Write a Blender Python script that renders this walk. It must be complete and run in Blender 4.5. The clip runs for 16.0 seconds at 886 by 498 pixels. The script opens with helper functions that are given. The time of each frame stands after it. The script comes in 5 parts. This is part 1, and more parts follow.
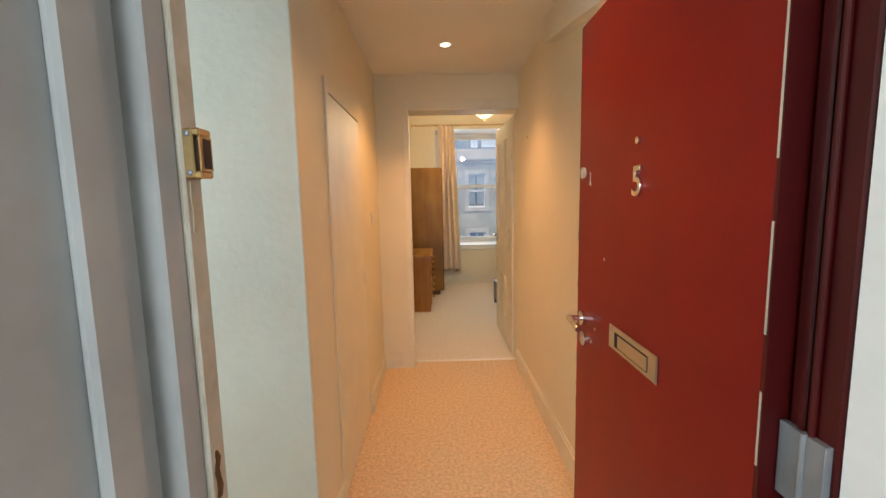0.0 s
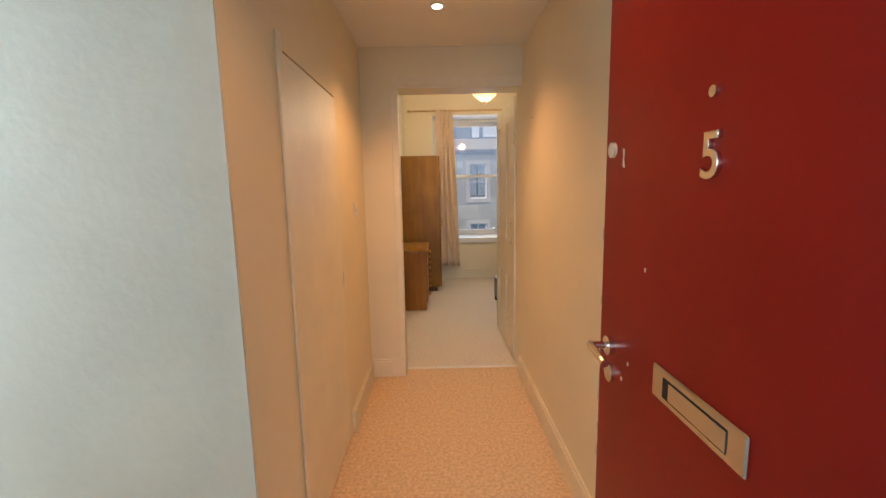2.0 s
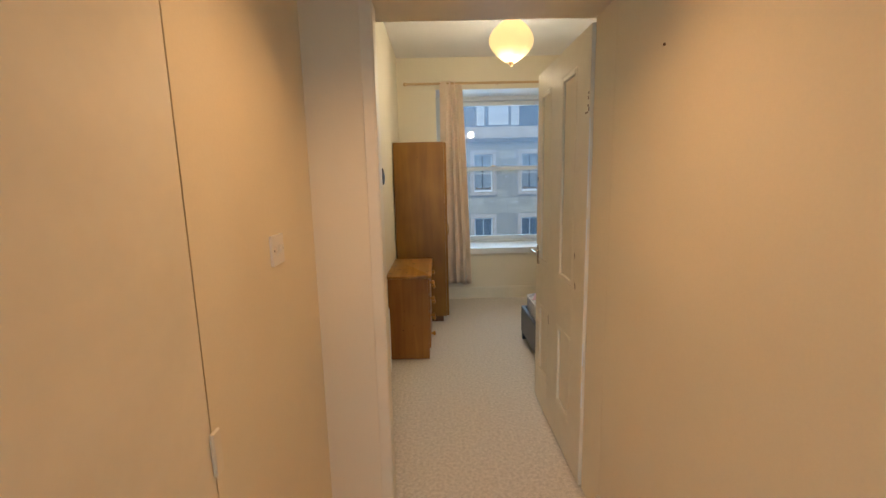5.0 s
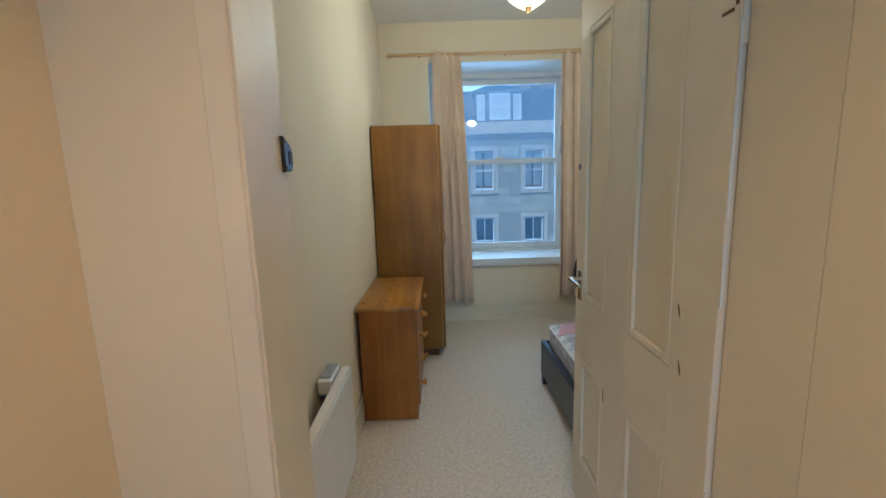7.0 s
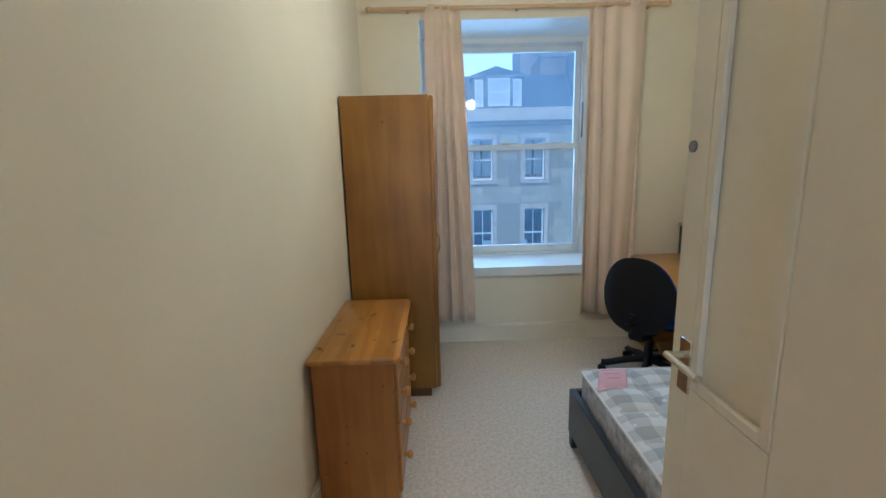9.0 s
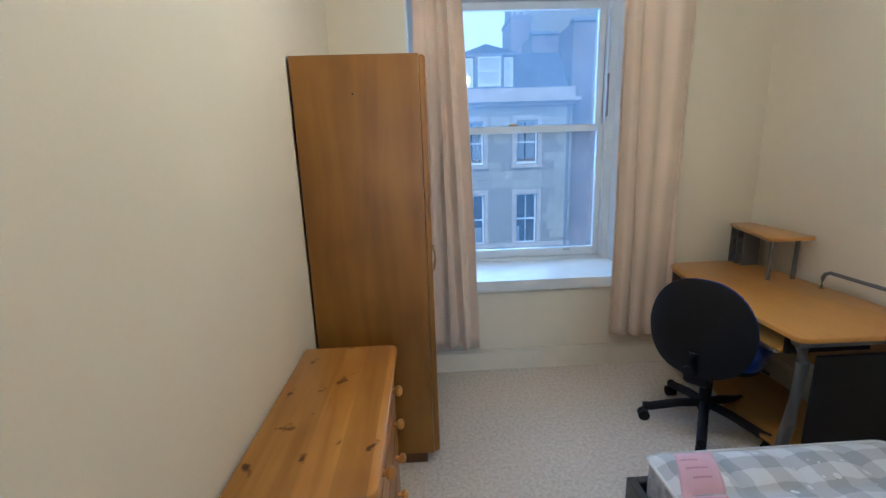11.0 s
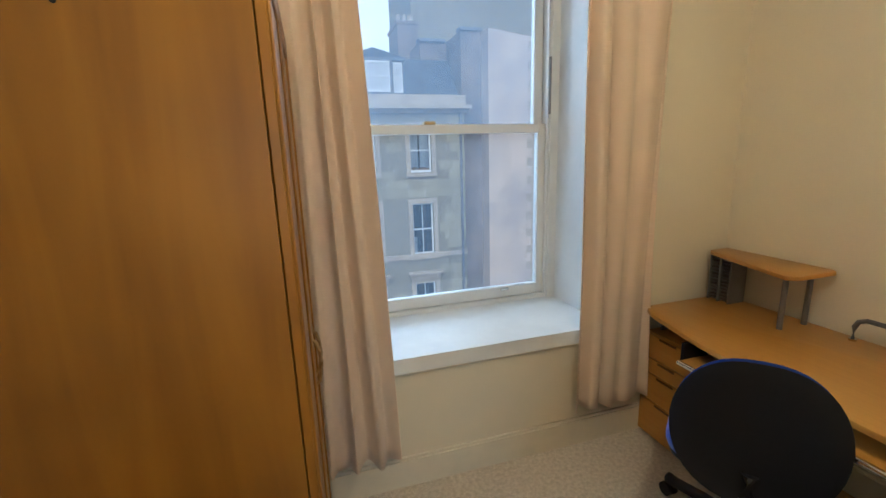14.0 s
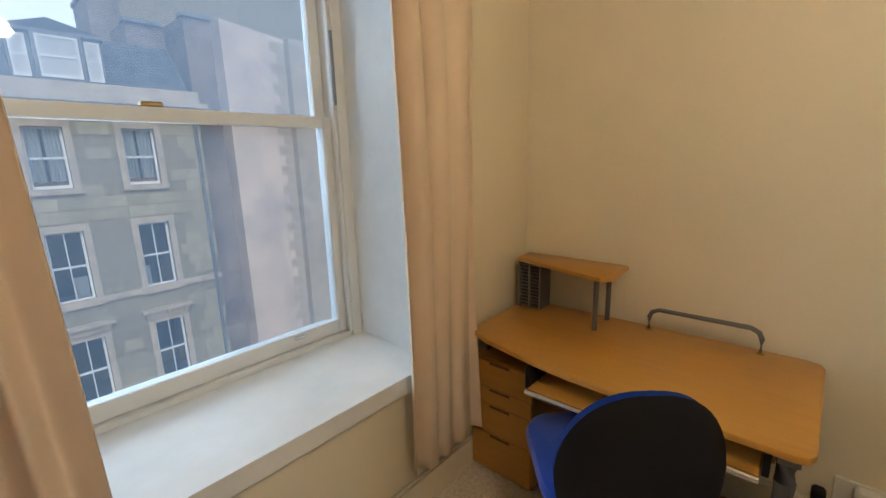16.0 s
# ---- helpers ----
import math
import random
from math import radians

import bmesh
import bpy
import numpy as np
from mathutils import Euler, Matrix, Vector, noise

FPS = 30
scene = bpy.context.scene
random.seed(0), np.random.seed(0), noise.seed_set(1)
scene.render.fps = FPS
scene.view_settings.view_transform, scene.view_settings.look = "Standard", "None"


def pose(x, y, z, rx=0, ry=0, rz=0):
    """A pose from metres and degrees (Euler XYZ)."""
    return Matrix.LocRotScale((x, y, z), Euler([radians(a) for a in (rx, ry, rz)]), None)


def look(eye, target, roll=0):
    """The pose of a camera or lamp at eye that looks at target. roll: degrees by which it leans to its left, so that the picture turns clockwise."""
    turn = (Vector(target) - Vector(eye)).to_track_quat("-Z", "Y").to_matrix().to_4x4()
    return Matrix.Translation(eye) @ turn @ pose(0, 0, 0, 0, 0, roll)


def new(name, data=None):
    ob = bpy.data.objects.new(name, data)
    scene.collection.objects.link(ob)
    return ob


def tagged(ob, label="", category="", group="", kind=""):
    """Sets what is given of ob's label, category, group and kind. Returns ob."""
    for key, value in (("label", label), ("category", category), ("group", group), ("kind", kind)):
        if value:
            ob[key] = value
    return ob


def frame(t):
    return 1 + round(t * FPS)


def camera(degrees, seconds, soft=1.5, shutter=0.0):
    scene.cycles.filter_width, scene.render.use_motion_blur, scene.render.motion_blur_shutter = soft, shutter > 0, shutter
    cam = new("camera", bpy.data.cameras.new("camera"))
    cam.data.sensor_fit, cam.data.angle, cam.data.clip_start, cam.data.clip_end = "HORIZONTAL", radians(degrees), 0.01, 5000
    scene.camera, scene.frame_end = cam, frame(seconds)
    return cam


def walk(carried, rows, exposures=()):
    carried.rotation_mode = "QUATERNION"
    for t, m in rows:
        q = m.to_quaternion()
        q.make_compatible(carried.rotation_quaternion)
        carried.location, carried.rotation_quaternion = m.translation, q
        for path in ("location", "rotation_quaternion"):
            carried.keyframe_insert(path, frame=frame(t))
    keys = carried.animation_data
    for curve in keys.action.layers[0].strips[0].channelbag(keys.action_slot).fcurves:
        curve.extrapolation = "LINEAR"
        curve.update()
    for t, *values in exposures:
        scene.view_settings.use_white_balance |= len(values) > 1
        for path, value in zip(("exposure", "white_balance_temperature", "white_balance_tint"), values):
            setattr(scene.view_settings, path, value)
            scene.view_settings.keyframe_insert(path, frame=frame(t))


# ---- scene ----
SKY, SUN, DAY, SIDE, STAIR, SPOT, BULB = 0.09, 1.5, 82.0, 24.0, 60.0, 49.0, 31.0
WARM = (1.0, 0.48, 0.165)
# seconds, stops, kelvin, tint
EXPOSURES = [(0, 0.2, 6450, 12), (2, 0.03, 6450, 16), (3.5, 0.05, 6350, 10), (6, -0.25, 4600, 2), (7.5, -0.2, 4280, -2), (11, 0.05, 4270, 7), (12.5, -0.04, 4520, 6), (14.5, 0.04, 5600, 6), (16, -0.08, 5900, 9)]
cam = camera(92.31, 16.0)
# seconds, place in metres, yaw, pitch, roll
ROWS = [
    (0, 0.0005, 0.0001, 1.3735, -1.095, -6.890, 1.160),
    (0.5, -0.0119, 0.0244, 1.3708, -1.107, -7.167, 1.146),
    (1, 0.0045, 0.0891, 1.3628, -1.047, -7.458, 1.154),
    (1.5, 0.0484, 0.2452, 1.3572, -1.063, -7.724, 1.169),
    (2, 0.0618, 0.3605, 1.3600, -0.870, -8.046, 1.092),
    (2.5, 0.0406, 0.5391, 1.3434, -0.743, -8.275, 1.157),
    (3, 0.0031, 0.7724, 1.3746, -0.702, -8.578, 1.101),
    (3.5, -0.0172, 0.9666, 1.4437, -0.566, -8.680, 1.218),
    (6, 0.0507, 2.3477, 1.4117, -0.801, -9.493, 1.319),
    (6.5, 0.0543, 2.5611, 1.4041, -0.752, -9.387, 1.465),
    (7, 0.0830, 2.7345, 1.3917, -0.678, -9.381, 1.714),
    (7.5, 0.1460, 2.9148, 1.3959, -0.763, -9.341, 1.544),
    (8, 0.1378, 3.1156, 1.3883, -0.889, -9.544, 1.424),
    (10.5, 0.0752, 4.0795, 1.4107, -2.045, -12.722, 1.881),
    (11, 0.0827, 4.2257, 1.4222, -2.784, -12.925, 1.851),
    (11.5, 0.0821, 4.3410, 1.4206, -3.931, -12.834, 1.917),
    (12, 0.0669, 4.4838, 1.4107, -5.163, -12.700, 1.985),
    (12.5, 0.0760, 4.6310, 1.4041, -6.614, -12.551, 1.927),
    (13, 0.1129, 4.8217, 1.4210, -8.706, -12.378, 1.817),
    (13.5, 0.1285, 5.0148, 1.4266, -12.010, -12.504, 1.832),
    (14, 0.1445, 5.1799, 1.4208, -17.098, -12.273, 1.758),
    (14.5, 0.1927, 5.3556, 1.4142, -23.761, -12.085, 1.519),
    (15, 0.2409, 5.4940, 1.4115, -31.619, -12.002, 1.451),
    (15.5, 0.2527, 5.6255, 1.4025, -40.146, -12.049, 1.406),
    (16, 0.2808, 5.7142, 1.3986, -48.873, -12.104, 1.533),
]
walk(cam, [(t, pose(x, y, z, 90 + pitch, roll, yaw)) for t, x, y, z, yaw, pitch, roll in ROWS], EXPOSURES)
# ---- world and large lights ----
world = bpy.data.worlds.new("sky")
scene.world = world
world.use_nodes = True
wn = world.node_tree.nodes
sky = wn.new("ShaderNodeTexSky")
sky.sky_type = "NISHITA"
sky.sun_disc = False
sky.sun_elevation, sky.sun_rotation = radians(35), radians(200)
sky.dust_density, sky.air_density, sky.ozone_density = 4.0, 1.0, 1.0
world.node_tree.links.new(sky.outputs[0], wn["Background"].inputs[0])
wn["Background"].inputs[1].default_value = SKY

sun = new("sun", bpy.data.lights.new("sun", "SUN"))
sun.data.energy, sun.data.angle, sun.data.color = SUN, radians(40), (1.0, 0.97, 0.93)
sun.matrix_world = look((-6, -18, 18), (0, 0, 0))


def area_lamp(name, watts, colour, sx, sy, m):
    d = bpy.data.lights.new(name, "AREA")
    d.shape, d.size, d.size_y, d.energy, d.color = "RECTANGLE", sx, sy, watts, colour
    ob = new(name, d)
    ob.matrix_world = m
    return ob


def point_lamp(name, watts, colour, radius, place):
    d = bpy.data.lights.new(name, "POINT")
    d.energy, d.color, d.shadow_soft_size = watts, colour, radius
    ob = new(name, d)
    ob.location = place
    return ob


def spot_lamp(name, watts, colour, place, angle, radius):
    d = bpy.data.lights.new(name, "SPOT")
    d.energy, d.color, d.spot_size, d.spot_blend, d.shadow_soft_size = watts, colour, radians(angle), 0.8, radius
    ob = new(name, d)
    ob.location = place
    return ob


# daylight in the bedroom window's opening, and in the stairwell's window behind the start
area_lamp("window_daylight", DAY, (0.72, 0.87, 1.0), 3.2, 2.6, look((0.15, 8.9, 2.2), (0.85, 6.0, 1.2)))
area_lamp("side_window_daylight", SIDE, (0.80, 0.95, 1.0), 1.0, 1.3, look((-2.15, 1.0, 1.5), (-0.5, 1.25, 1.2)))
area_lamp("stair_daylight", STAIR, (0.80, 0.93, 1.0), 1.3, 1.3, look((-0.3, -2.5, 1.75), (-0.3, 2.0, 1.3)))
# the downlights of the hall and the paper lantern of the bedroom
for y, watts in ((1.25, 0.4 * SPOT), (2.72, SPOT)):
    spot_lamp("downlight_beam", watts, WARM, (0.085, y, 2.285), 120, 0.03)
point_lamp("lantern_bulb", BULB, (1.0, 0.75, 0.45), 0.05, (0.62, 5.3, 2.20))


# ---- materials ----
def material(name, colour, rough=0.6, metal=0.0, vary=0.08, scale=6.0, grain=60.0, bump=0.1, depth=0.002, second=None, spec=0.5, rand=0.0, sheen=0.0):
    """Two scales of noise in the colour and fine relief."""
    m = bpy.data.materials.new(name)
    m.use_nodes = True
    nt, n = m.node_tree, m.node_tree.nodes
    b = n["Principled BSDF"]
    link = nt.links.new
    tc = n.new("ShaderNodeTexCoord")
    big, small = n.new("ShaderNodeTexNoise"), n.new("ShaderNodeTexNoise")
    big.inputs["Scale"].default_value, small.inputs["Scale"].default_value = scale, grain
    big.inputs["Detail"].default_value, small.inputs["Detail"].default_value = 4, 7
    for q in (big, small):
        link(tc.outputs["Object"], q.inputs["Vector"])
    second = second or tuple(max(0.0, c * (1 - 2.2 * vary)) for c in colour)
    r1 = n.new("ShaderNodeValToRGB")
    r1.color_ramp.elements[0].position, r1.color_ramp.elements[1].position = 0.35, 0.65
    r1.color_ramp.elements[0].color, r1.color_ramp.elements[1].color = (*second, 1), (*colour, 1)
    link(big.outputs["Fac"], r1.inputs[0])
    mul = n.new("ShaderNodeMix")
    mul.data_type, mul.blend_type = "RGBA", "MULTIPLY"
    mul.inputs["Factor"].default_value = 1.0
    mr = n.new("ShaderNodeMapRange")
    mr.inputs["To Min"].default_value, mr.inputs["To Max"].default_value = 1 - vary, 1 + vary
    link(small.outputs["Fac"], mr.inputs["Value"])
    link(r1.outputs[0], mul.inputs["A"])
    link(mr.outputs[0], mul.inputs["B"])
    out = mul.outputs["Result"]
    if rand:
        oi = n.new("ShaderNodeObjectInfo")
        r2 = n.new("ShaderNodeMapRange")
        r2.inputs["To Min"].default_value, r2.inputs["To Max"].default_value = 1 - rand, 1 + rand
        link(oi.outputs["Random"], r2.inputs["Value"])
        m2 = n.new("ShaderNodeMix")
        m2.data_type, m2.blend_type = "RGBA", "MULTIPLY"
        m2.inputs["Factor"].default_value = 1.0
        link(out, m2.inputs["A"])
        link(r2.outputs[0], m2.inputs["B"])
        out = m2.outputs["Result"]
    link(out, b.inputs["Base Color"])
    b.inputs["Roughness"].default_value, b.inputs["Metallic"].default_value = rough, metal
    b.inputs["Specular IOR Level"].default_value = spec
    if sheen:
        b.inputs["Sheen Weight"].default_value = sheen
    if bump:
        bp = n.new("ShaderNodeBump")
        bp.inputs["Strength"].default_value, bp.inputs["Distance"].default_value = bump, depth
        link(small.outputs["Fac"], bp.inputs["Height"])
        link(bp.outputs[0], b.inputs["Normal"])
    return m


def wood(name, light, dark, axis="Z", rough=0.4, stretch=12.0, scale=3.0, knots=0.0, contrast=1.0, planks=0.0):
    """Grain drawn out along one axis, with a few knots."""
    m = bpy.data.materials.new(name)
    m.use_nodes = True
    nt, n = m.node_tree, m.node_tree.nodes
    b, link = n["Principled BSDF"], m.node_tree.links.new
    tc, mp = n.new("ShaderNodeTexCoord"), n.new("ShaderNodeMapping")
    k = {"X": 0, "Y": 1, "Z": 2}[axis]
    s = [scale * stretch] * 3
    s[k] = scale
    mp.inputs["Scale"].default_value = s
    link(tc.outputs["Object"], mp.inputs["Vector"])
    g = n.new("ShaderNodeTexNoise")
    g.inputs["Scale"].default_value, g.inputs["Detail"].default_value, g.inputs["Distortion"].default_value = 1.0, 6, 0.6
    link(mp.outputs[0], g.inputs["Vector"])
    big = n.new("ShaderNodeTexNoise")
    big.inputs["Scale"].default_value = 2.5
    link(tc.outputs["Object"], big.inputs["Vector"])
    add = n.new("ShaderNodeMath")
    add.operation = "ADD"
    link(g.outputs["Fac"], add.inputs[0])
    link(big.outputs["Fac"], add.inputs[1])
    ramp = n.new("ShaderNodeValToRGB")
    e = ramp.color_ramp.elements
    e[0].position, e[1].position = 0.5 - 0.12 / contrast, 0.5 + 0.16 / contrast
    e[0].color, e[1].color = (*dark, 1), (*light, 1)
    half = n.new("ShaderNodeMath")
    half.operation = "MULTIPLY"
    half.inputs[1].default_value = 0.5
    link(add.outputs[0], half.inputs[0])
    link(half.outputs[0], ramp.inputs[0])
    out = ramp.outputs[0]
    if knots:
        vm = n.new("ShaderNodeMapping")
        vs = [13.0] * 3
        vs[k] = 8.0
        vm.inputs["Scale"].default_value = vs
        wob = n.new("ShaderNodeTexNoise")
        wob.inputs["Scale"].default_value, wob.inputs["Detail"].default_value = 22, 2
        link(tc.outputs["Object"], wob.inputs["Vector"])
        shift = n.new("ShaderNodeMix")
        shift.data_type, shift.blend_type = "RGBA", "LINEAR_LIGHT"
        shift.inputs["Factor"].default_value = 0.035
        link(tc.outputs["Object"], shift.inputs["A"])
        link(wob.outputs["Color"], shift.inputs["B"])
        link(shift.outputs["Result"], vm.inputs["Vector"])
        v = n.new("ShaderNodeTexVoronoi")
        v.inputs["Scale"].default_value = 1.0
        link(vm.outputs[0], v.inputs["Vector"])
        kr = n.new("ShaderNodeValToRGB")
        kr.color_ramp.elements[0].position, kr.color_ramp.elements[1].position = 0.07 * knots, 0.17 * knots
        kr.color_ramp.elements[0].color, kr.color_ramp.elements[1].color = (0.16, 0.06, 0.02, 1), (1, 1, 1, 1)
        link(v.outputs["Distance"], kr.inputs[0])
        mul = n.new("ShaderNodeMix")
        mul.data_type, mul.blend_type = "RGBA", "MULTIPLY"
        mul.inputs["Factor"].default_value = 1.0
        link(out, mul.inputs["A"])
        link(kr.outputs[0], mul.inputs["B"])
        out = mul.outputs["Result"]
    if planks:
        sx, fl = n.new("ShaderNodeSeparateXYZ"), n.new("ShaderNodeMath")
        link(tc.outputs["Object"], sx.inputs[0])
        dv = n.new("ShaderNodeMath")
        dv.operation = "DIVIDE"
        dv.inputs[1].default_value = planks
        link(sx.outputs[0], dv.inputs[0])
        fl.operation = "FLOOR"
        link(dv.outputs[0], fl.inputs[0])
        wn1 = n.new("ShaderNodeTexWhiteNoise")
        wn1.noise_dimensions = "1D"
        link(fl.outputs[0], wn1.inputs["W"])
        pr = n.new("ShaderNodeMapRange")
        pr.inputs["To Min"].default_value, pr.inputs["To Max"].default_value = 0.72, 1.12
        link(wn1.outputs["Value"], pr.inputs["Value"])
        pm = n.new("ShaderNodeMix")
        pm.data_type, pm.blend_type = "RGBA", "MULTIPLY"
        pm.inputs["Factor"].default_value = 1.0
        link(out, pm.inputs["A"])
        link(pr.outputs[0], pm.inputs["B"])
        out = pm.outputs["Result"]
    link(out, b.inputs["Base Color"])
    b.inputs["Roughness"].default_value = rough
    bp = n.new("ShaderNodeBump")
    bp.inputs["Strength"].default_value, bp.inputs["Distance"].default_value = 0.12, 0.001
    link(g.outputs["Fac"], bp.inputs["Height"])
    link(bp.outputs[0], b.inputs["Normal"])
    return m


def glow(name, colour, strength):
    m = bpy.data.materials.new(name)
    m.use_nodes = True
    b = m.node_tree.nodes["Principled BSDF"]
    b.inputs["Base Color"].default_value = (*colour, 1)
    b.inputs["Emission Color"].default_value = (*colour, 1)
    b.inputs["Emission Strength"].default_value = strength
    return m


def pane_glass(name, haze):
    """Clear pane: see-through, glossy by Fresnel, with a thin blue film for glare."""
    m = bpy.data.materials.new(name)
    m.use_nodes = True
    nt, n = m.node_tree, m.node_tree.nodes
    n.remove(n["Principled BSDF"])
    link = nt.links.new
    clear, gloss, veil = n.new("ShaderNodeBsdfTransparent"), n.new("ShaderNodeBsdfGlossy"), n.new("ShaderNodeBsdfTranslucent")
    clear.inputs[0].default_value = (0.95, 0.97, 0.98, 1)
    gloss.inputs["Roughness"].default_value = 0.02
    veil.inputs[0].default_value = (0.55, 0.75, 1.0, 1)
    a, c, fr = n.new("ShaderNodeMixShader"), n.new("ShaderNodeMixShader"), n.new("ShaderNodeFresnel")
    tc, nz, r = n.new("ShaderNodeTexCoord"), n.new("ShaderNodeTexNoise"), n.new("ShaderNodeMapRange")
    nz.inputs["Scale"].default_value = 2.0
    link(tc.outputs["Object"], nz.inputs["Vector"])
    link(nz.outputs["Fac"], r.inputs["Value"])
    r.inputs["To Min"].default_value, r.inputs["To Max"].default_value = haze * 0.6, haze * 1.4
    link(r.outputs[0], a.inputs[0])
    link(clear.outputs[0], a.inputs[1])
    link(veil.outputs[0], a.inputs[2])
    fr.inputs[0].default_value = 1.45
    link(fr.outputs[0], c.inputs[0])
    link(a.outputs[0], c.inputs[1])
    link(gloss.outputs[0], c.inputs[2])
    link(c.outputs[0], n["Material Output"].inputs[0])
    return m


def cloth(name, colour, through_amount=0.35, vary=0.06, weave=500.0):
    """Fabric that lets some light through."""
    m = material(name, colour, rough=0.9, vary=vary, scale=3, grain=weave, bump=0.15, depth=0.001, spec=0.1, sheen=0.2)
    nt, n = m.node_tree, m.node_tree.nodes
    t, mx = n.new("ShaderNodeBsdfTranslucent"), n.new("ShaderNodeMixShader")
    t.inputs[0].default_value = (*colour, 1)
    mx.inputs[0].default_value = through_amount
    nt.links.new(n["Principled BSDF"].outputs[0], mx.inputs[1])
    nt.links.new(t.outputs[0], mx.inputs[2])
    nt.links.new(mx.outputs[0], n["Material Output"].inputs[0])
    return m


PAINT = material("cream_wall_paint", (0.80, 0.73, 0.57), 0.75, vary=0.025, scale=1.6, grain=140, bump=0.12, depth=0.0015, spec=0.25)
CEILING = material("white_ceiling_paint", (0.80, 0.78, 0.74), 0.85, vary=0.02, scale=2, grain=120, bump=0.08, spec=0.2)
PALE = material("rough_pale_wall_paint", (0.70, 0.71, 0.66), 0.7, vary=0.04, scale=3, grain=38, bump=0.4, depth=0.005, spec=0.25)
GLOSS = material("cream_gloss_paint", (0.79, 0.73, 0.59), 0.46, vary=0.03, scale=5, grain=35, bump=0.05, spec=0.5)
WHITE = material("white_gloss_paint", (0.80, 0.81, 0.80), 0.28, vary=0.03, scale=6, grain=40, bump=0.05)
FRAME = material("grey_white_frame_paint", (0.50, 0.50, 0.49), 0.5, vary=0.07, scale=5, grain=30, bump=0.15, depth=0.003)
EDGEPAINT = material("yellowed_edge_paint", (0.60, 0.55, 0.45), 0.5, vary=0.12, scale=14, grain=60, second=(0.50, 0.43, 0.33), bump=0.2)
CHIPPED = material("chipped_bare_frame_wood", (0.62, 0.55, 0.42), 0.6, vary=0.2, scale=9, grain=60, second=(0.30, 0.20, 0.11), bump=0.25)
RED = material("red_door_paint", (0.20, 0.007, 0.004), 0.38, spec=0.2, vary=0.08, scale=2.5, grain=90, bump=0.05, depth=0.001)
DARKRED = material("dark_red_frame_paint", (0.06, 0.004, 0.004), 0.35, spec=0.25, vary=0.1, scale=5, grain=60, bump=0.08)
CHROME = material("chrome", (0.75, 0.74, 0.72), 0.18, 1.0, vary=0.03, bump=0.0)
BRASS = material("worn_brass", (0.55, 0.38, 0.17), 0.35, 1.0, vary=0.12, scale=20, bump=0.05)
STEEL = material("dull_steel_plate", (0.30, 0.30, 0.32), 0.5, 0.6, vary=0.1, scale=12, bump=0.05)
HALLCARPET = material("beige_hall_carpet", (0.82, 0.605, 0.385), 0.95, vary=0.36, scale=58, grain=190, bump=0.7, depth=0.006, second=(0.63, 0.445, 0.27), spec=0.1, sheen=0.2)
CARPET = material("grey_beige_carpet", (0.77, 0.70, 0.61), 0.95, vary=0.36, scale=58, grain=190, bump=0.7, depth=0.006, second=(0.61, 0.545, 0.465), spec=0.1, sheen=0.2)
STONEFLOOR = material("stair_stone", (0.30, 0.29, 0.27), 0.7, vary=0.1, scale=5, bump=0.2)
TEAK = wood("brown_teak_veneer", (0.32, 0.150, 0.010), (0.19, 0.080, 0.004), "Z", 0.40, 9, 1.3, contrast=1.0)
TEAKEDGE = wood("dark_teak_edge", (0.16, 0.07, 0.015), (0.09, 0.035, 0.008), "Z", 0.4, 14, 3)
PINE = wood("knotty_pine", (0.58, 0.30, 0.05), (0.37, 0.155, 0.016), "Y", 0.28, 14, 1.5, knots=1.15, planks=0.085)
# darker copy of the pine puts the upright faces' shade into the colour
PINESHADE = wood("pine_shaded_faces", (0.42, 0.185, 0.028), (0.29, 0.11, 0.014), "Z", 0.36, 14, 1.8, knots=0.6)
BEECH = wood("beech_laminate", (0.54, 0.285, 0.055), (0.44, 0.215, 0.036), "Y", 0.32, 18, 3.0, contrast=0.6)
RODWOOD = wood("pale_pole_wood", (0.66, 0.47, 0.25), (0.54, 0.36, 0.17), "X", 0.35, 20, 3)
CURTAIN = cloth("cream_cotton", (0.85, 0.70, 0.545), 0.12, vary=0.03)
PLASTIC = material("white_plastic", (0.78, 0.76, 0.72), 0.35, vary=0.02, bump=0.02)
GREYPLASTIC = material("grey_plastic", (0.33, 0.34, 0.37), 0.45, vary=0.04, bump=0.05)
BLACK = material("black_plastic", (0.006, 0.007, 0.011), 0.55, spec=0.3, vary=0.1, grain=200, bump=0.08)
BLACKMETAL = material("black_bed_metal", (0.035, 0.04, 0.045), 0.35, 0.2, vary=0.1, bump=0.04)
BLUE = material("blue_chair_fabric", (0.008, 0.05, 0.36), 0.9, vary=0.15, grain=420, bump=0.5, sheen=0.4, spec=0.15)
GUNMETAL = material("grey_powder_coat", (0.16, 0.16, 0.17), 0.4, 0.4, vary=0.05, grain=200, bump=0.05)
HEATER = material("heater_enamel", (0.80, 0.80, 0.79), 0.3, vary=0.02, bump=0.02)
PINK = cloth("pink_label_cloth", (0.66, 0.42, 0.50), 0.1, weave=300)
PIPING = cloth("white_piping", (0.70, 0.70, 0.72), 0.1)
SIDEFAB = material("grey_mattress_border", (0.30, 0.31, 0.34), 0.85, vary=0.3, scale=25, grain=200, second=(0.55, 0.56, 0.58), bump=0.2)
INK = material("grey_ink", (0.55, 0.32, 0.40), 0.9, bump=0)
SANDSTONE = material("weathered_sandstone", (0.43, 0.385, 0.27), 0.9, vary=0.14, scale=1.2, grain=14, second=(0.31, 0.28, 0.19), bump=0.4, depth=0.02, rand=0.12)
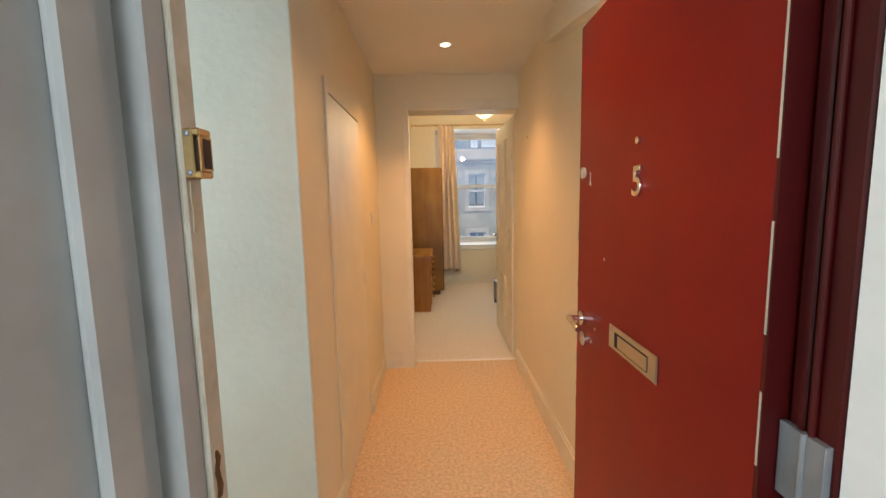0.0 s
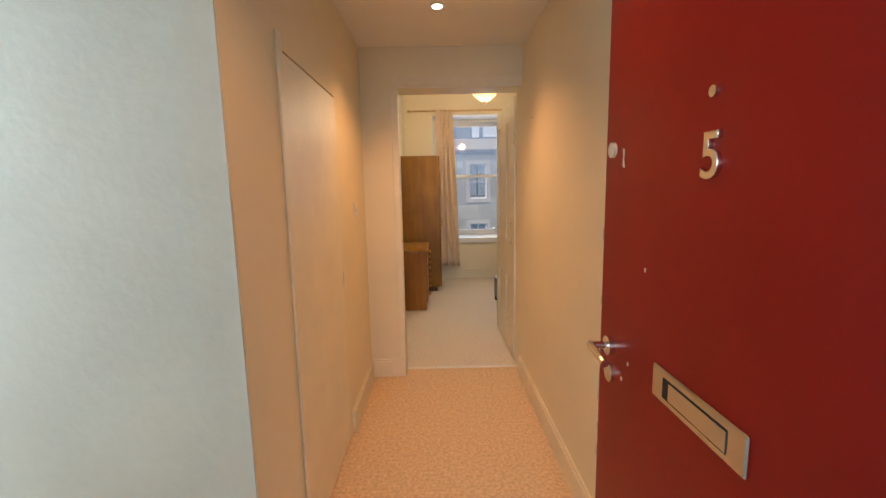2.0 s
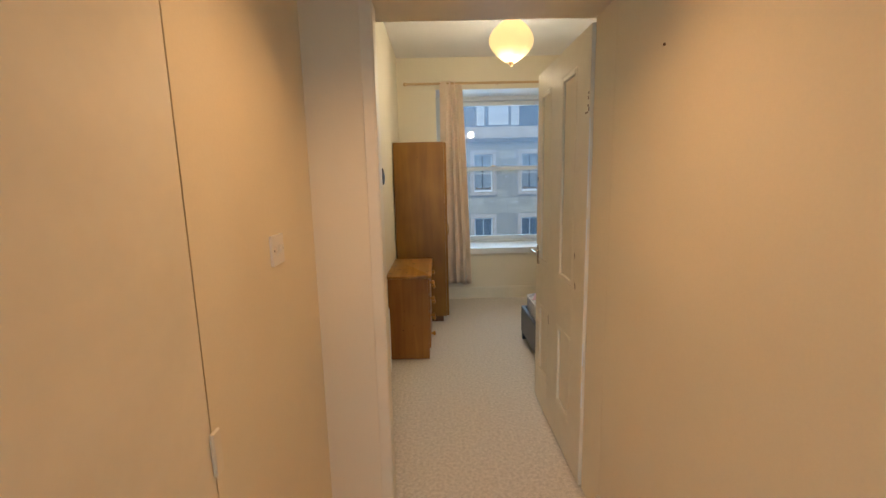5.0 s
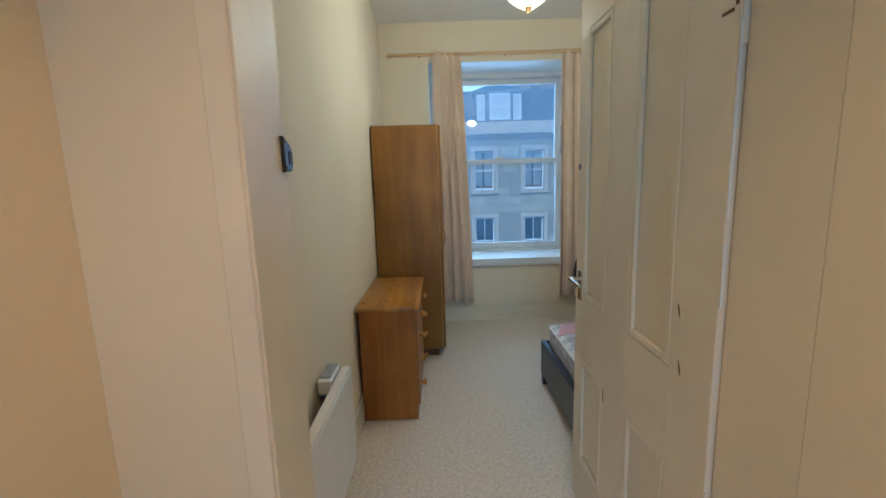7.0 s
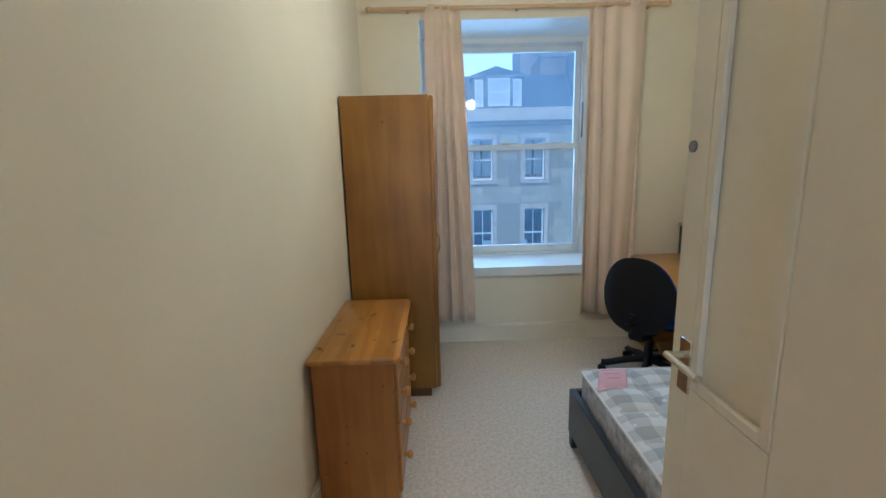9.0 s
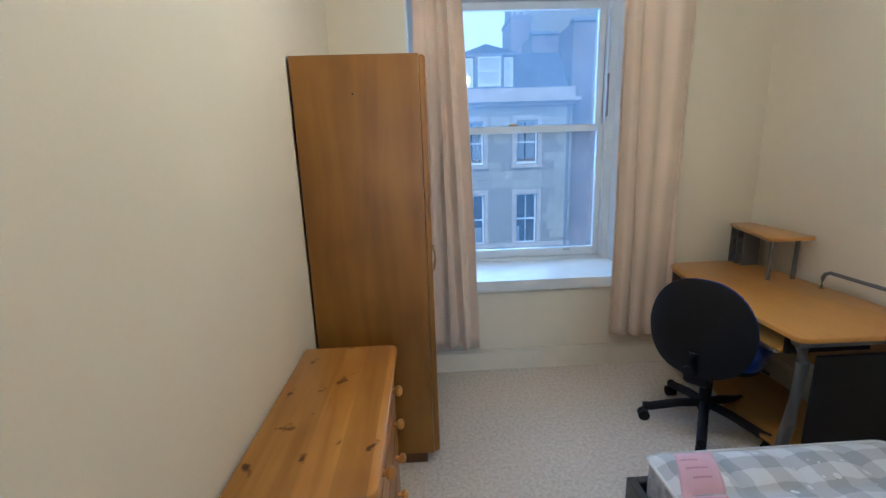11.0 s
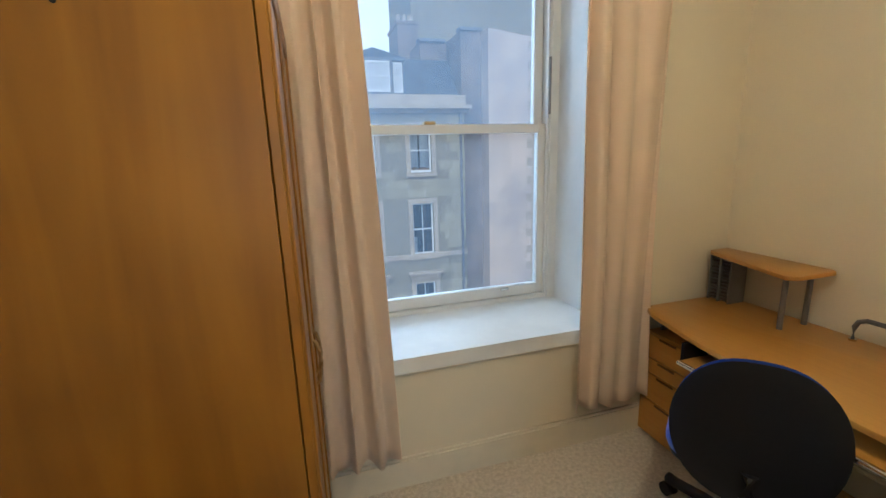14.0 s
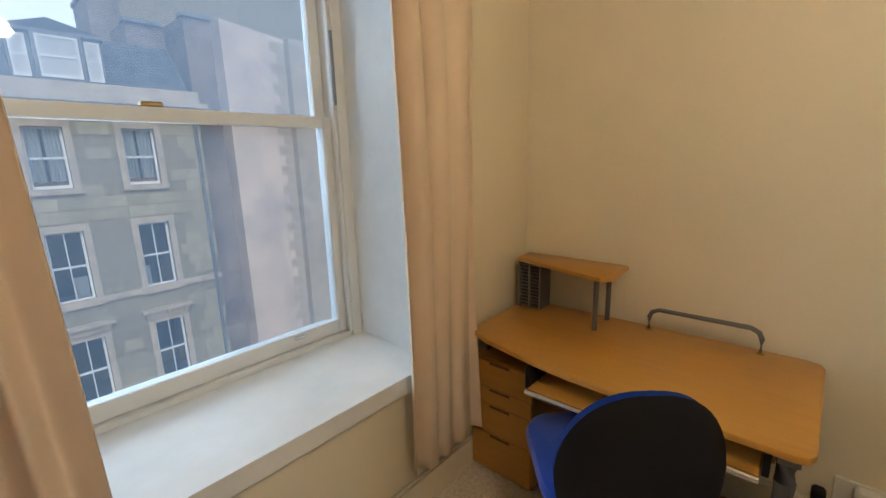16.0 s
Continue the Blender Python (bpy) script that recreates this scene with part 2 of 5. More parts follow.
PALESTONE = material("pale_dressed_stone", (0.50, 0.425, 0.325), 0.85, vary=0.1, scale=2.5, grain=20, bump=0.2, depth=0.01, rand=0.05)
JOINT = material("stone_joint", (0.30, 0.265, 0.19), 0.95, vary=0.1, grain=20)
DARKSTONE = material("dark_stone", (0.27, 0.22, 0.19), 0.9, vary=0.2, scale=0.7, grain=4, bump=0.06, depth=0.01, rand=0.12)
PINKRENDER = material("pinkish_harled_wall", (0.72, 0.58, 0.46), 0.9, vary=0.1, scale=0.8, grain=16, second=(0.52, 0.43, 0.37), bump=0.3, depth=0.02, rand=0.1)
SLATE = material("roof_slate", (0.085, 0.09, 0.10), 0.6, vary=0.2, scale=2, grain=10, bump=0.2, depth=0.01, rand=0.25)
LEAD = material("lead_sheet", (0.20, 0.21, 0.23), 0.6, 0.1, vary=0.15, scale=2, bump=0.1)
ASPHALT = material("asphalt", (0.05, 0.05, 0.052), 0.85, vary=0.2, grain=30, bump=0.3)
DARKHOLE = material("dark_hole_shade", (0.05, 0.018, 0.008), 0.8, vary=0.2, bump=0.1)
DARKROOM = material("unlit_room_shade", (0.07, 0.07, 0.08), 0.9, bump=0)
NET = cloth("net_curtain", (0.70, 0.72, 0.74), 0.3)
FLOWERS = material("window_box_flowers", (0.45, 0.16, 0.06), 0.9, vary=0.4, scale=30, second=(0.10, 0.14, 0.03), bump=0.3)
# bluish window glare is put into the glass, more in the upper pane
GLASS = pane_glass("glare_window_glass", 0.075)
HAZYGLASS = pane_glass("hazy_upper_window_glass", 0.10)
FARGLASS = pane_glass("far_window_glass", 0.02)
PAPER = cloth("cream_paper_shade", (0.85, 0.70, 0.38), 0.6)
BULBGLOW = glow("lit_bulb", (1.0, 0.85, 0.6), 12.0)
PAPER.node_tree.nodes["Principled BSDF"].inputs["Emission Color"].default_value = (1.0, 0.76, 0.36, 1)
PAPER.node_tree.nodes["Principled BSDF"].inputs["Emission Strength"].default_value = 1.4


def mattress_fabric():
    """Grey and white woven check."""
    m = material("checked_mattress_ticking", (0.66, 0.67, 0.70), 0.8, vary=0.05, grain=350, bump=0.2, spec=0.15)
    nt, n = m.node_tree, m.node_tree.nodes
    link = nt.links.new
    tc, sep = n.new("ShaderNodeTexCoord"), n.new("ShaderNodeSeparateXYZ")
    wob, addv = n.new("ShaderNodeTexNoise"), n.new("ShaderNodeMix")
    wob.inputs["Scale"].default_value, wob.inputs["Detail"].default_value = 9.0, 3.0
    addv.data_type, addv.blend_type = "RGBA", "LINEAR_LIGHT"
    addv.inputs["Factor"].default_value = 0.02
    link(tc.outputs["Object"], wob.inputs["Vector"])
    link(tc.outputs["Object"], addv.inputs["A"])
    link(wob.outputs["Color"], addv.inputs["B"])
    link(addv.outputs["Result"], sep.inputs[0])
    outs = []
    for axis in (0, 1):
        w = n.new("ShaderNodeMath")
        w.operation = "PINGPONG"
        w.inputs[1].default_value = 0.070 if axis == 0 else 0.055
        link(sep.outputs[axis], w.inputs[0])
        g = n.new("ShaderNodeMath")
        g.operation = "GREATER_THAN"
        g.inputs[1].default_value = 0.035 if axis == 0 else 0.0275
        link(w.outputs[0], g.inputs[0])
        outs.append(g)
    s = n.new("ShaderNodeMath")
    s.operation = "ADD"
    link(outs[0].outputs[0], s.inputs[0])
    link(outs[1].outputs[0], s.inputs[1])
    r = n.new("ShaderNodeValToRGB")
    r.color_ramp.interpolation = "CONSTANT"
    r.color_ramp.elements[0].color = (0.64, 0.65, 0.68, 1)
    r.color_ramp.elements[1].position, r.color_ramp.elements[1].color = 0.35, (0.49, 0.50, 0.53, 1)
    e = r.color_ramp.elements.new(0.75)
    e.color = (0.37, 0.38, 0.41, 1)
    h = n.new("ShaderNodeMath")
    h.operation = "MULTIPLY"
    h.inputs[1].default_value = 0.5
    link(s.outputs[0], h.inputs[0])
    link(h.outputs[0], r.inputs[0])
    vor, cut, fleck = n.new("ShaderNodeTexVoronoi"), n.new("ShaderNodeMath"), n.new("ShaderNodeMix")
    vor.inputs["Scale"].default_value = 15.0
    link(tc.outputs["Object"], vor.inputs["Vector"])
    cut.operation = "LESS_THAN"
    cut.inputs[1].default_value = 0.17
    link(vor.outputs["Distance"], cut.inputs[0])
    fleck.data_type = "RGBA"
    fleck.inputs["B"].default_value = (0.68, 0.69, 0.72, 1)
    link(cut.outputs[0], fleck.inputs["Factor"])
    link(r.outputs[0], fleck.inputs["A"])
    link(fleck.outputs["Result"], n["Principled BSDF"].inputs["Base Color"])
    return m


TICKING = mattress_fabric()

# ---- helpers for building ----
ORIGIN = {}


def box(bm, x0, x1, y0, y1, z0, z1, bevel=0.0, seg=1):
    """An upright box between two corners."""
    r = bmesh.ops.create_cube(bm, size=1.0, matrix=Matrix.Translation(((x0 + x1) / 2, (y0 + y1) / 2, (z0 + z1) / 2)) @ Matrix.Diagonal((abs(x1 - x0), abs(y1 - y0), abs(z1 - z0), 1)))
    if bevel:
        edges = list({e for v in r["verts"] for e in v.link_edges})
        bmesh.ops.bevel(bm, geom=edges, offset=bevel, segments=seg, profile=0.5, affect="EDGES")
    return bm


def boxes(*specs, bevel=0.0):
    bm = bmesh.new()
    for s in specs:
        box(bm, *s, bevel=bevel)
    return bm


def rod(bm, a, b, r, seg=16, r2=None):
    """A round bar from a to b."""
    a, b = Vector(a), Vector(b)
    q = (b - a).to_track_quat("Z", "Y").to_matrix().to_4x4()
    bmesh.ops.create_cone(bm, cap_ends=True, segments=seg, radius1=r, radius2=r if r2 is None else r2, depth=(b - a).length, matrix=Matrix.Translation((a + b) / 2) @ q)
    return bm


def ball(bm, c, r, sx=1, sy=1, sz=1, seg=16):
    bmesh.ops.create_uvsphere(bm, u_segments=seg, v_segments=max(6, seg // 2), radius=r, matrix=Matrix.Translation(c) @ Matrix.Diagonal((sx, sy, sz, 1)))
    return bm


def tube(bm, points, r, seg=10):
    """A bent bar along points."""
    pts = [Vector(p) for p in points]
    rings = []
    for i, p in enumerate(pts):
        d = (pts[min(i + 1, len(pts) - 1)] - pts[max(i - 1, 0)]).normalized()
        q = d.to_track_quat("Z", "Y").to_matrix()
        rings.append([bm.verts.new(p + q @ Vector((r * math.cos(2 * math.pi * k / seg), r * math.sin(2 * math.pi * k / seg), 0))) for k in range(seg)])
    for a, b in zip(rings, rings[1:]):
        for k in range(seg):
            bm.faces.new((a[k], a[(k + 1) % seg], b[(k + 1) % seg], b[k]))
    bm.faces.new(list(reversed(rings[0])))
    bm.faces.new(rings[-1])
    return bm


def slab(bm, outline, z0, z1, bevel=0.0):
    """A flat plate of any outline, from z0 to z1."""
    f = bm.faces.new([bm.verts.new((x, y, z0)) for x, y in outline])
    r = bmesh.ops.extrude_face_region(bm, geom=[f])
    top = [v for v in r["geom"] if isinstance(v, bmesh.types.BMVert)]
    bmesh.ops.translate(bm, verts=top, vec=(0, 0, z1 - z0))
    bmesh.ops.recalc_face_normals(bm, faces=bm.faces)
    if bevel:
        edges = [e for e in bm.edges if abs(e.verts[0].co.z - e.verts[1].co.z) < 1e-6]
        bmesh.ops.bevel(bm, geom=edges, offset=bevel, segments=2, profile=0.5, affect="EDGES")
    return bm


def turned(bm, m):
    bmesh.ops.transform(bm, matrix=m, verts=bm.verts)
    return bm


def part(name, bm, mat, parent=None, label="", smooth=False):
    """Links a bmesh, in world places (or its thing's own, where that is turned), as one mesh."""
    off = ORIGIN.get(parent, Vector()) if parent else Vector()
    if off.length:
        bmesh.ops.translate(bm, verts=bm.verts, vec=-off)
    me = bpy.data.meshes.new(name)
    bm.to_mesh(me)
    bm.free()
    me.materials.append(mat)
    if smooth:
        me.shade_smooth()
        me.set_sharp_from_angle(angle=radians(40))
    ob = new(name, me)
    if parent:
        ob.parent = parent
        ORIGIN[ob] = off
    if label:
        tagged(ob, label)
    return ob


def thing(name, label, category, place, group="", turn=None):
    """An empty at the thing's base; with a turn its parts are built round its own origin."""
    ob = new(name)
    ob.empty_display_size = 0.1
    if turn is None:
        ob.location = place
        ORIGIN[ob] = Vector(place)
    else:
        ob.matrix_basis = Matrix.Translation(place) @ turn
        ORIGIN[ob] = Vector()
    return tagged(ob, label, category, group)


def structure(name, bm, mat, label, category="wall"):
    return tagged(part(name, bm, mat), label, category, kind="structure")

# ---- the large structure ----
LX0 = -0.41                                # bedroom wall behind the chest
HX0, HX1, HZ = -0.44, 0.655, 2.30          # hall: walls and ceiling
DY0, DY1 = 3.35, 3.56                      # wall with the bedroom door
OX0, OX1, OZ = -0.222, 0.685, 2.05           # its opening
RX1, RZ, WY0, WY1 = 2.15, 2.77, 6.80, 7.42  # bedroom: right wall, ceiling, window wall
SX0, SX1, SZ0, SZ1 = 0.02, 1.43, 0.57, 2.43  # window recess

structure("floor_hall", boxes((-2.3, HX1, 0.46, 3.465, -0.15, 0.0)), HALLCARPET, "worn beige carpet of the narrow hall", "floor")
structure("floor_bedroom", boxes((HX0, RX1, 3.475, WY0, -0.15, 0.0)), CARPET, "grey-beige short-pile carpet of the bedroom", "floor")
structure("floor_landing", boxes((-1.7, 1.7, -2.7, 0.46, -0.15, -0.004)), STONEFLOOR, "plain stone landing of the stairwell", "floor")
structure("threshold_strip", boxes((OX0, OX1, 3.455, 3.485, -0.01, 0.006), bevel=0.002), PLASTIC, "pale metal carpet strip in the doorway", "trim")

# hall walls; the left one is open for the cupboard door
structure("wall_hall_left", boxes((-0.56, HX0, 1.42, 1.83, 0, HZ), (-0.56, HX0, 2.57, DY0, 0, HZ), (-0.56, HX0, 1.83, 2.57, 1.825, HZ)), PAINT, "cream-painted hall wall with a flush cupboard")
structure("wall_cupboard_back", boxes((-0.90, -0.86, 1.54, DY0, 0, HZ)), PAINT, "plain back of the hall cupboard")
structure("wall_vestibule", boxes((-2.3, -0.56, 1.42, 1.54, 0, HZ)), PALE, "pale rough-painted wall facing the entrance")
structure("wall_vestibule_end", boxes((-0.56, HX0 - 0.002, 1.414, 1.42, 0, HZ)), PALE, "pale rough-painted wall end at the hall's corner")
structure("wall_vestibule_left", boxes((-2.42, -2.30, 0.60, 1.54, 0, 0.8), (-2.42, -2.30, 0.60, 1.54, 2.15, HZ)), PALE, "pale painted wall with a side window")
structure("wall_hall_right", boxes((HX1, 0.775, 0.60, DY0, 0, HZ)), PAINT, "cream-painted hall wall lit by downlights")
structure("wall_entry", boxes((-2.42, -0.40, 0.36, 0.60, 0, 2.8), (0.60, 1.7, 0.36, 0.60, 0, 2.8), (-0.40, 0.60, 0.36, 0.60, 2.02, 2.8)), PALE, "wall between the landing and the flat")
structure("wall_landing_left", boxes((-1.82, -1.7, -2.7, 0.36, 0, 2.8)), PALE, "plain landing wall")
structure("wall_landing_right", boxes((1.7, 1.82, -2.7, 0.36, 0, 2.8)), PALE, "plain landing wall")
structure("wall_landing_back", boxes((-1.82, -1.0, -2.82, -2.7, 0, 2.8), (0.4, 1.82, -2.82, -2.7, 0, 2.8), (-1.0, 0.4, -2.82, -2.7, 0, 1.05), (-1.0, 0.4, -2.82, -2.7, 2.45, 2.8)), PALE, "plain landing wall with the stairwell window")
structure("wall_bedroom_door", boxes((-0.56, OX0, DY0, DY1, 0, RZ), (OX1, 2.27, DY0, DY1, 0, RZ), (OX0, OX1, DY0, DY1, OZ, RZ)), PAINT, "cream-painted wall with the bedroom doorway")
structure("wall_bedroom_left", boxes((-0.56, LX0, DY1, WY1, 0, RZ)), PAINT, "plain cream-painted bedroom wall")
structure("wall_bedroom_right", boxes((RX1, 2.27, DY1, WY0, 0, RZ)), PAINT, "plain cream-painted bedroom wall")
structure("wall_window", boxes((LX0, SX0, WY0, WY1, 0, RZ), (SX1, 2.27, WY0, WY1, 0, RZ), (SX0, SX1, WY0, WY1, SZ1, RZ), (SX0, SX1, WY0, WY1, 0, SZ0)), PAINT, "cream-painted window wall with a deep recess")
structure("ceiling_hall", boxes((-2.42, 0.775, 0.60, DY0, HZ, HZ + 0.1)), CEILING, "cream-white hall ceiling", "ceiling")
structure("ceiling_bedroom", boxes((-0.56, 2.27, DY0, WY1, RZ, RZ + 0.1)), CEILING, "white bedroom ceiling", "ceiling")
structure("ceiling_landing", boxes((-1.82, 1.82, -2.82, 0.60, 2.8, 2.9)), CEILING, "plain landing ceiling", "ceiling")
bk = boxes((0.60, HX1, 1.46, 2.36, 2.10, HZ))
for v in bk.verts:
    if v.co.z < 2.2:
        v.co.z = 2.03 + (v.co.y - 1.46) * 0.165
structure("bulkhead", bk, GLOSS, "sloping boxed-in casing high on the hall wall", "trim")


def skirting(name, x0, x1, y0, y1, side, h=0.13, d=0.018):
    """A board with a rounded top; side names the way it faces."""
    bm = bmesh.new()
    if side in "+x -x":
        s = 1 if side == "+x" else -1
        box(bm, x0, x0 + s * d, y0, y1, 0.0, h - 0.012)
        box(bm, x0, x0 + s * d * 0.6, y0, y1, h - 0.012, h)
    else:
        s = 1 if side == "+y" else -1
        box(bm, x0, x1, y0, y0 + s * d, 0.0, h - 0.012)
        box(bm, x0, x1, y0, y0 + s * d * 0.6, h - 0.012, h)
    bmesh.ops.recalc_face_normals(bm, faces=bm.faces)
    return structure(name, bm, GLOSS, "cream gloss-painted skirting board", "baseboard")


skirting("baseboard", HX0, 0, 1.42, 1.78, "+x")
skirting("baseboard", HX0, 0, 2.615, DY0, "+x")
skirting("baseboard", HX1, 0, 0.62, DY0, "-x")
skirting("baseboard", HX0 + 0.018, OX0 - 0.065, DY0, 0, "-y")
skirting("baseboard", LX0, 0, DY1, WY0, "+x", 0.15)
skirting("baseboard", RX1, 0, DY1, WY0, "-x", 0.15)
skirting("baseboard", LX0 + 0.018, RX1 - 0.018, WY0, 0, "-y", 0.14)

# entrance frame: a grey-white lining with stops, chipped at the lock side, dark red at the hinge side
fr = thing("entrance_frame", "grey-white painted entrance door frame, chipped at the lock", "door frame", (0.1, 0.48, 0))
part("lining", boxes((-0.40, -0.345, 0.30, 0.50, 0, 2.02), bevel=0.006), FRAME, fr)
part("lining", boxes((0.528, 0.60, 0.30, 0.5148, 0, 2.02), bevel=0.004), WHITE, fr, "white outer lining")
part("door_stop", boxes((-0.345, -0.33, 0.40, 0.455, 0, 2.02), bevel=0.005), FRAME, fr)
part("door_stop", boxes((-0.40, -0.318, 0.50, 0.545, 0, 2.02), bevel=0.004), FRAME, fr)
part("lock_edge", boxes((-0.40, -0.312, 0.545, 0.585, 0, 2.02), bevel=0.003), EDGEPAINT, fr, "yellowed cream lock edge")
rnd = random.Random(11)
for z0, z1, dark in ((1.335, 1.40, 0), (0.96, 1.03, 1), (0.87, 0.945, 1)):
    cb = bmesh.new()
    lo = [cb.verts.new((-0.3108, 0.552 + rnd.uniform(0, 0.006), z0 + (z1 - z0) * k / 5)) for k in range(6)]
    hi = [cb.verts.new((-0.3108, 0.562 + rnd.uniform(0.002, 0.020) * math.sin(math.pi * (k + 0.6) / 6.2), z0 + (z1 - z0) * k / 5)) for k in range(6)]
    for k in range(5):
        cb.faces.new((lo[k], hi[k], hi[k + 1], lo[k + 1]))
    o = part("chip", cb, TEAKEDGE if dark else CHIPPED, fr, "chipped bare wood")
    o.modifiers.new("thickness", "SOLIDIFY").thickness = 0.0012
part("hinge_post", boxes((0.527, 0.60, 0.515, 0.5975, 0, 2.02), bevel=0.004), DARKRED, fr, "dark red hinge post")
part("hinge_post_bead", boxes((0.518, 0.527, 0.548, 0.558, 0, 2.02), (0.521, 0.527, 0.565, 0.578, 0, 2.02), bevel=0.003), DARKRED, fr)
part("head", boxes((-0.345, 0.565, 0.40, 0.60, 1.93, 2.02), bevel=0.004), FRAME, fr)
part("architrave", boxes((-0.50, -0.40, 0.325, 0.36, 0, 2.12), bevel=0.006), FRAME, fr)
part("architrave", boxes((0.60, 0.70, 0.325, 0.36, 0, 2.12), bevel=0.006), WHITE, fr)
hp = part("hinge", rod(bmesh.new(), (0.515, 0.557, 0.913), (0.515, 0.557, 1.032), 0.005, 12), STEEL, fr, "grey steel butt hinge", smooth=True)
for y0, y1 in ((0.523, 0.555), (0.559, 0.600)):
    part("leaf", boxes((0.5155, 0.5275, y0, y1, 0.915, 1.030), bevel=0.001), STEEL, hp)
kp = thing("lock_keeper", "worn brass night-latch keeper on the frame", "lock keeper", (-0.31, 0.56, 1.40))
kb = bmesh.new()
box(kb, -0.312, -0.299, 0.546, 0.575, 1.404, 1.466, 0.002)
box(kb, -0.299, -0.290, 0.546, 0.575, 1.404, 1.413, 0.002)
box(kb, -0.299, -0.290, 0.546, 0.575, 1.456, 1.466, 0.002)
box(kb, -0.2915, -0.290, 0.546, 0.575, 1.413, 1.456)
part("case", kb, BRASS, kp)
# raised dark block paints the shade inside the keeper's hole
part("bolt_hole", boxes((-0.299, -0.2892, 0.554, 0.571, 1.416, 1.453)), DARKHOLE, kp, "dark block for the shade in the bolt hole")
for z in (1.411, 1.459):
    part("screw", ball(bmesh.new(), (-0.305, 0.5455, z), 0.004, 1, 0.5, 1, 8), STEEL, kp)

# the red entrance door, open against the hall wall
rd = thing("door_entrance", "open red-painted flat entrance door with chrome fittings", "door", (0.51, 0.6, 0))
rd["kind"] = "structure"
part("leaf", boxes((0.492, 0.536, 0.61, 1.45, 0.012, 1.912), bevel=0.003), RED, rd)
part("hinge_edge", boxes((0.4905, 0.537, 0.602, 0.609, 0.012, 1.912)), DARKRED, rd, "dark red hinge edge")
for z0, z1 in ((0.10, 0.28), (0.36, 0.52), (0.62, 0.80), (0.95, 1.07), (1.16, 1.33), (1.42, 1.75)):
    part("chip", boxes((0.4902, 0.4912, 0.606, 0.6105, z0, z1)), PALESTONE, rd, "pale chipped edge")
for z0, z1 in ((0.62, 0.65), (0.70, 0.715), (0.78, 0.84), (1.05, 1.075), (1.22, 1.25)):
    part("chip", boxes((0.4906, 0.4916, 1.4455, 1.4505, z0, z1)), PALESTONE, rd, "pale chipped edge")
lp = part("letter_plate", boxes((0.4845, 0.492, 0.90, 1.16, 0.945, 1.012), bevel=0.003), CHROME, rd, "chrome letter plate")
part("slot", boxes((0.4838, 0.4846, 0.94, 1.12, 0.958, 0.998)), BLACK, lp, "dark letter slot")
part("flap", boxes((0.4822, 0.4838, 0.94, 1.098, 0.961, 0.995), bevel=0.0006), CHROME, lp)
part("spy_hole", rod(bmesh.new(), (0.492, 1.03, 1.50), (0.485, 1.03, 1.50), 0.009), CHROME, rd, smooth=True)
for y, z, r in ((1.402, 1.444, 0.018),):
    part("latch_cylinder", rod(bmesh.new(), (0.492, y, z), (0.484, y, z), r), PALESTONE, rd, smooth=True)
fm = bmesh.new()
v = [fm.verts.new((x, y, z)) for x in (0.492, 0.4908) for y, z in ((1.340, 1.400), (1.352, 1.404), (1.349, 1.425), (1.353, 1.445), (1.342, 1.440), (1.345, 1.420))]
fm.faces.new(v[6:])
for i in range(6):
    fm.faces.new((v[i], v[(i + 1) % 6], v[6 + (i + 1) % 6], v[6 + i]))
bmesh.ops.recalc_face_normals(fm, faces=fm.faces)
part("filler_mark", fm, PALESTONE, rd, "pale chip in the red paint")
for y, z in ((1.28, 0.95), (1.31, 0.90), (1.22, 1.18)):
    part("chip", boxes((0.4908, 0.492, y, y + 0.006, z, z + 0.009)), PALESTONE, rd, "pale chipped paint")
hb = bmesh.new()
rod(hb, (0.492, 1.375, 0.965), (0.478, 1.375, 0.965), 0.024)
rod(hb, (0.478, 1.375, 0.965), (0.436, 1.375, 0.968), 0.009)
rod(hb, (0.440, 1.380, 0.968), (0.440, 1.285, 0.955), 0.0095)
part("lever_handle", hb, CHROME, rd, "chrome lever handle", smooth=True)
part("keyhole_rose", rod(bmesh.new(), (0.492, 1.375, 0.895), (0.484, 1.375, 0.895), 0.024), CHROME, rd, smooth=True)
fc = bpy.data.curves.new("five", "FONT")
fc.body, fc.size, fc.extrude, fc.bevel_depth, fc.align_x, fc.align_y = "5", 0.102, 0.003, 0.0015, "CENTER", "CENTER"
tmp = bpy.data.objects.new("five", fc)
nm = bpy.data.meshes.new_from_object(tmp)
bpy.data.objects.remove(tmp)
nm.transform(Matrix.Translation((0.488 - 0.51, 1.025 - 0.6, 1.40)) @ pose(0, 0, 0, 90, 0, -90))
nm.materials.append(CHROME)
num = new("house_number", nm)
num.parent = rd
tagged(num, "chrome house number five")

# hall cupboard door, flush, and its frame
cd = thing("cupboard_door", "flush cream-painted cupboard door in the hall wall", "cupboard door", (-0.44, 2.2, 0))
part("panel", boxes((-0.475, -0.437, 1.838, 2.562, 0.012, 1.817), bevel=0.002), GLOSS, cd)
part("frame", boxes((HX0, -0.430, 1.785, 1.83, 0, 1.87), bevel=0.003), GLOSS, cd)
part("catch", boxes((-0.437, -0.428, 2.552, 2.582, 0.85, 0.945), bevel=0.003), GLOSS, cd)

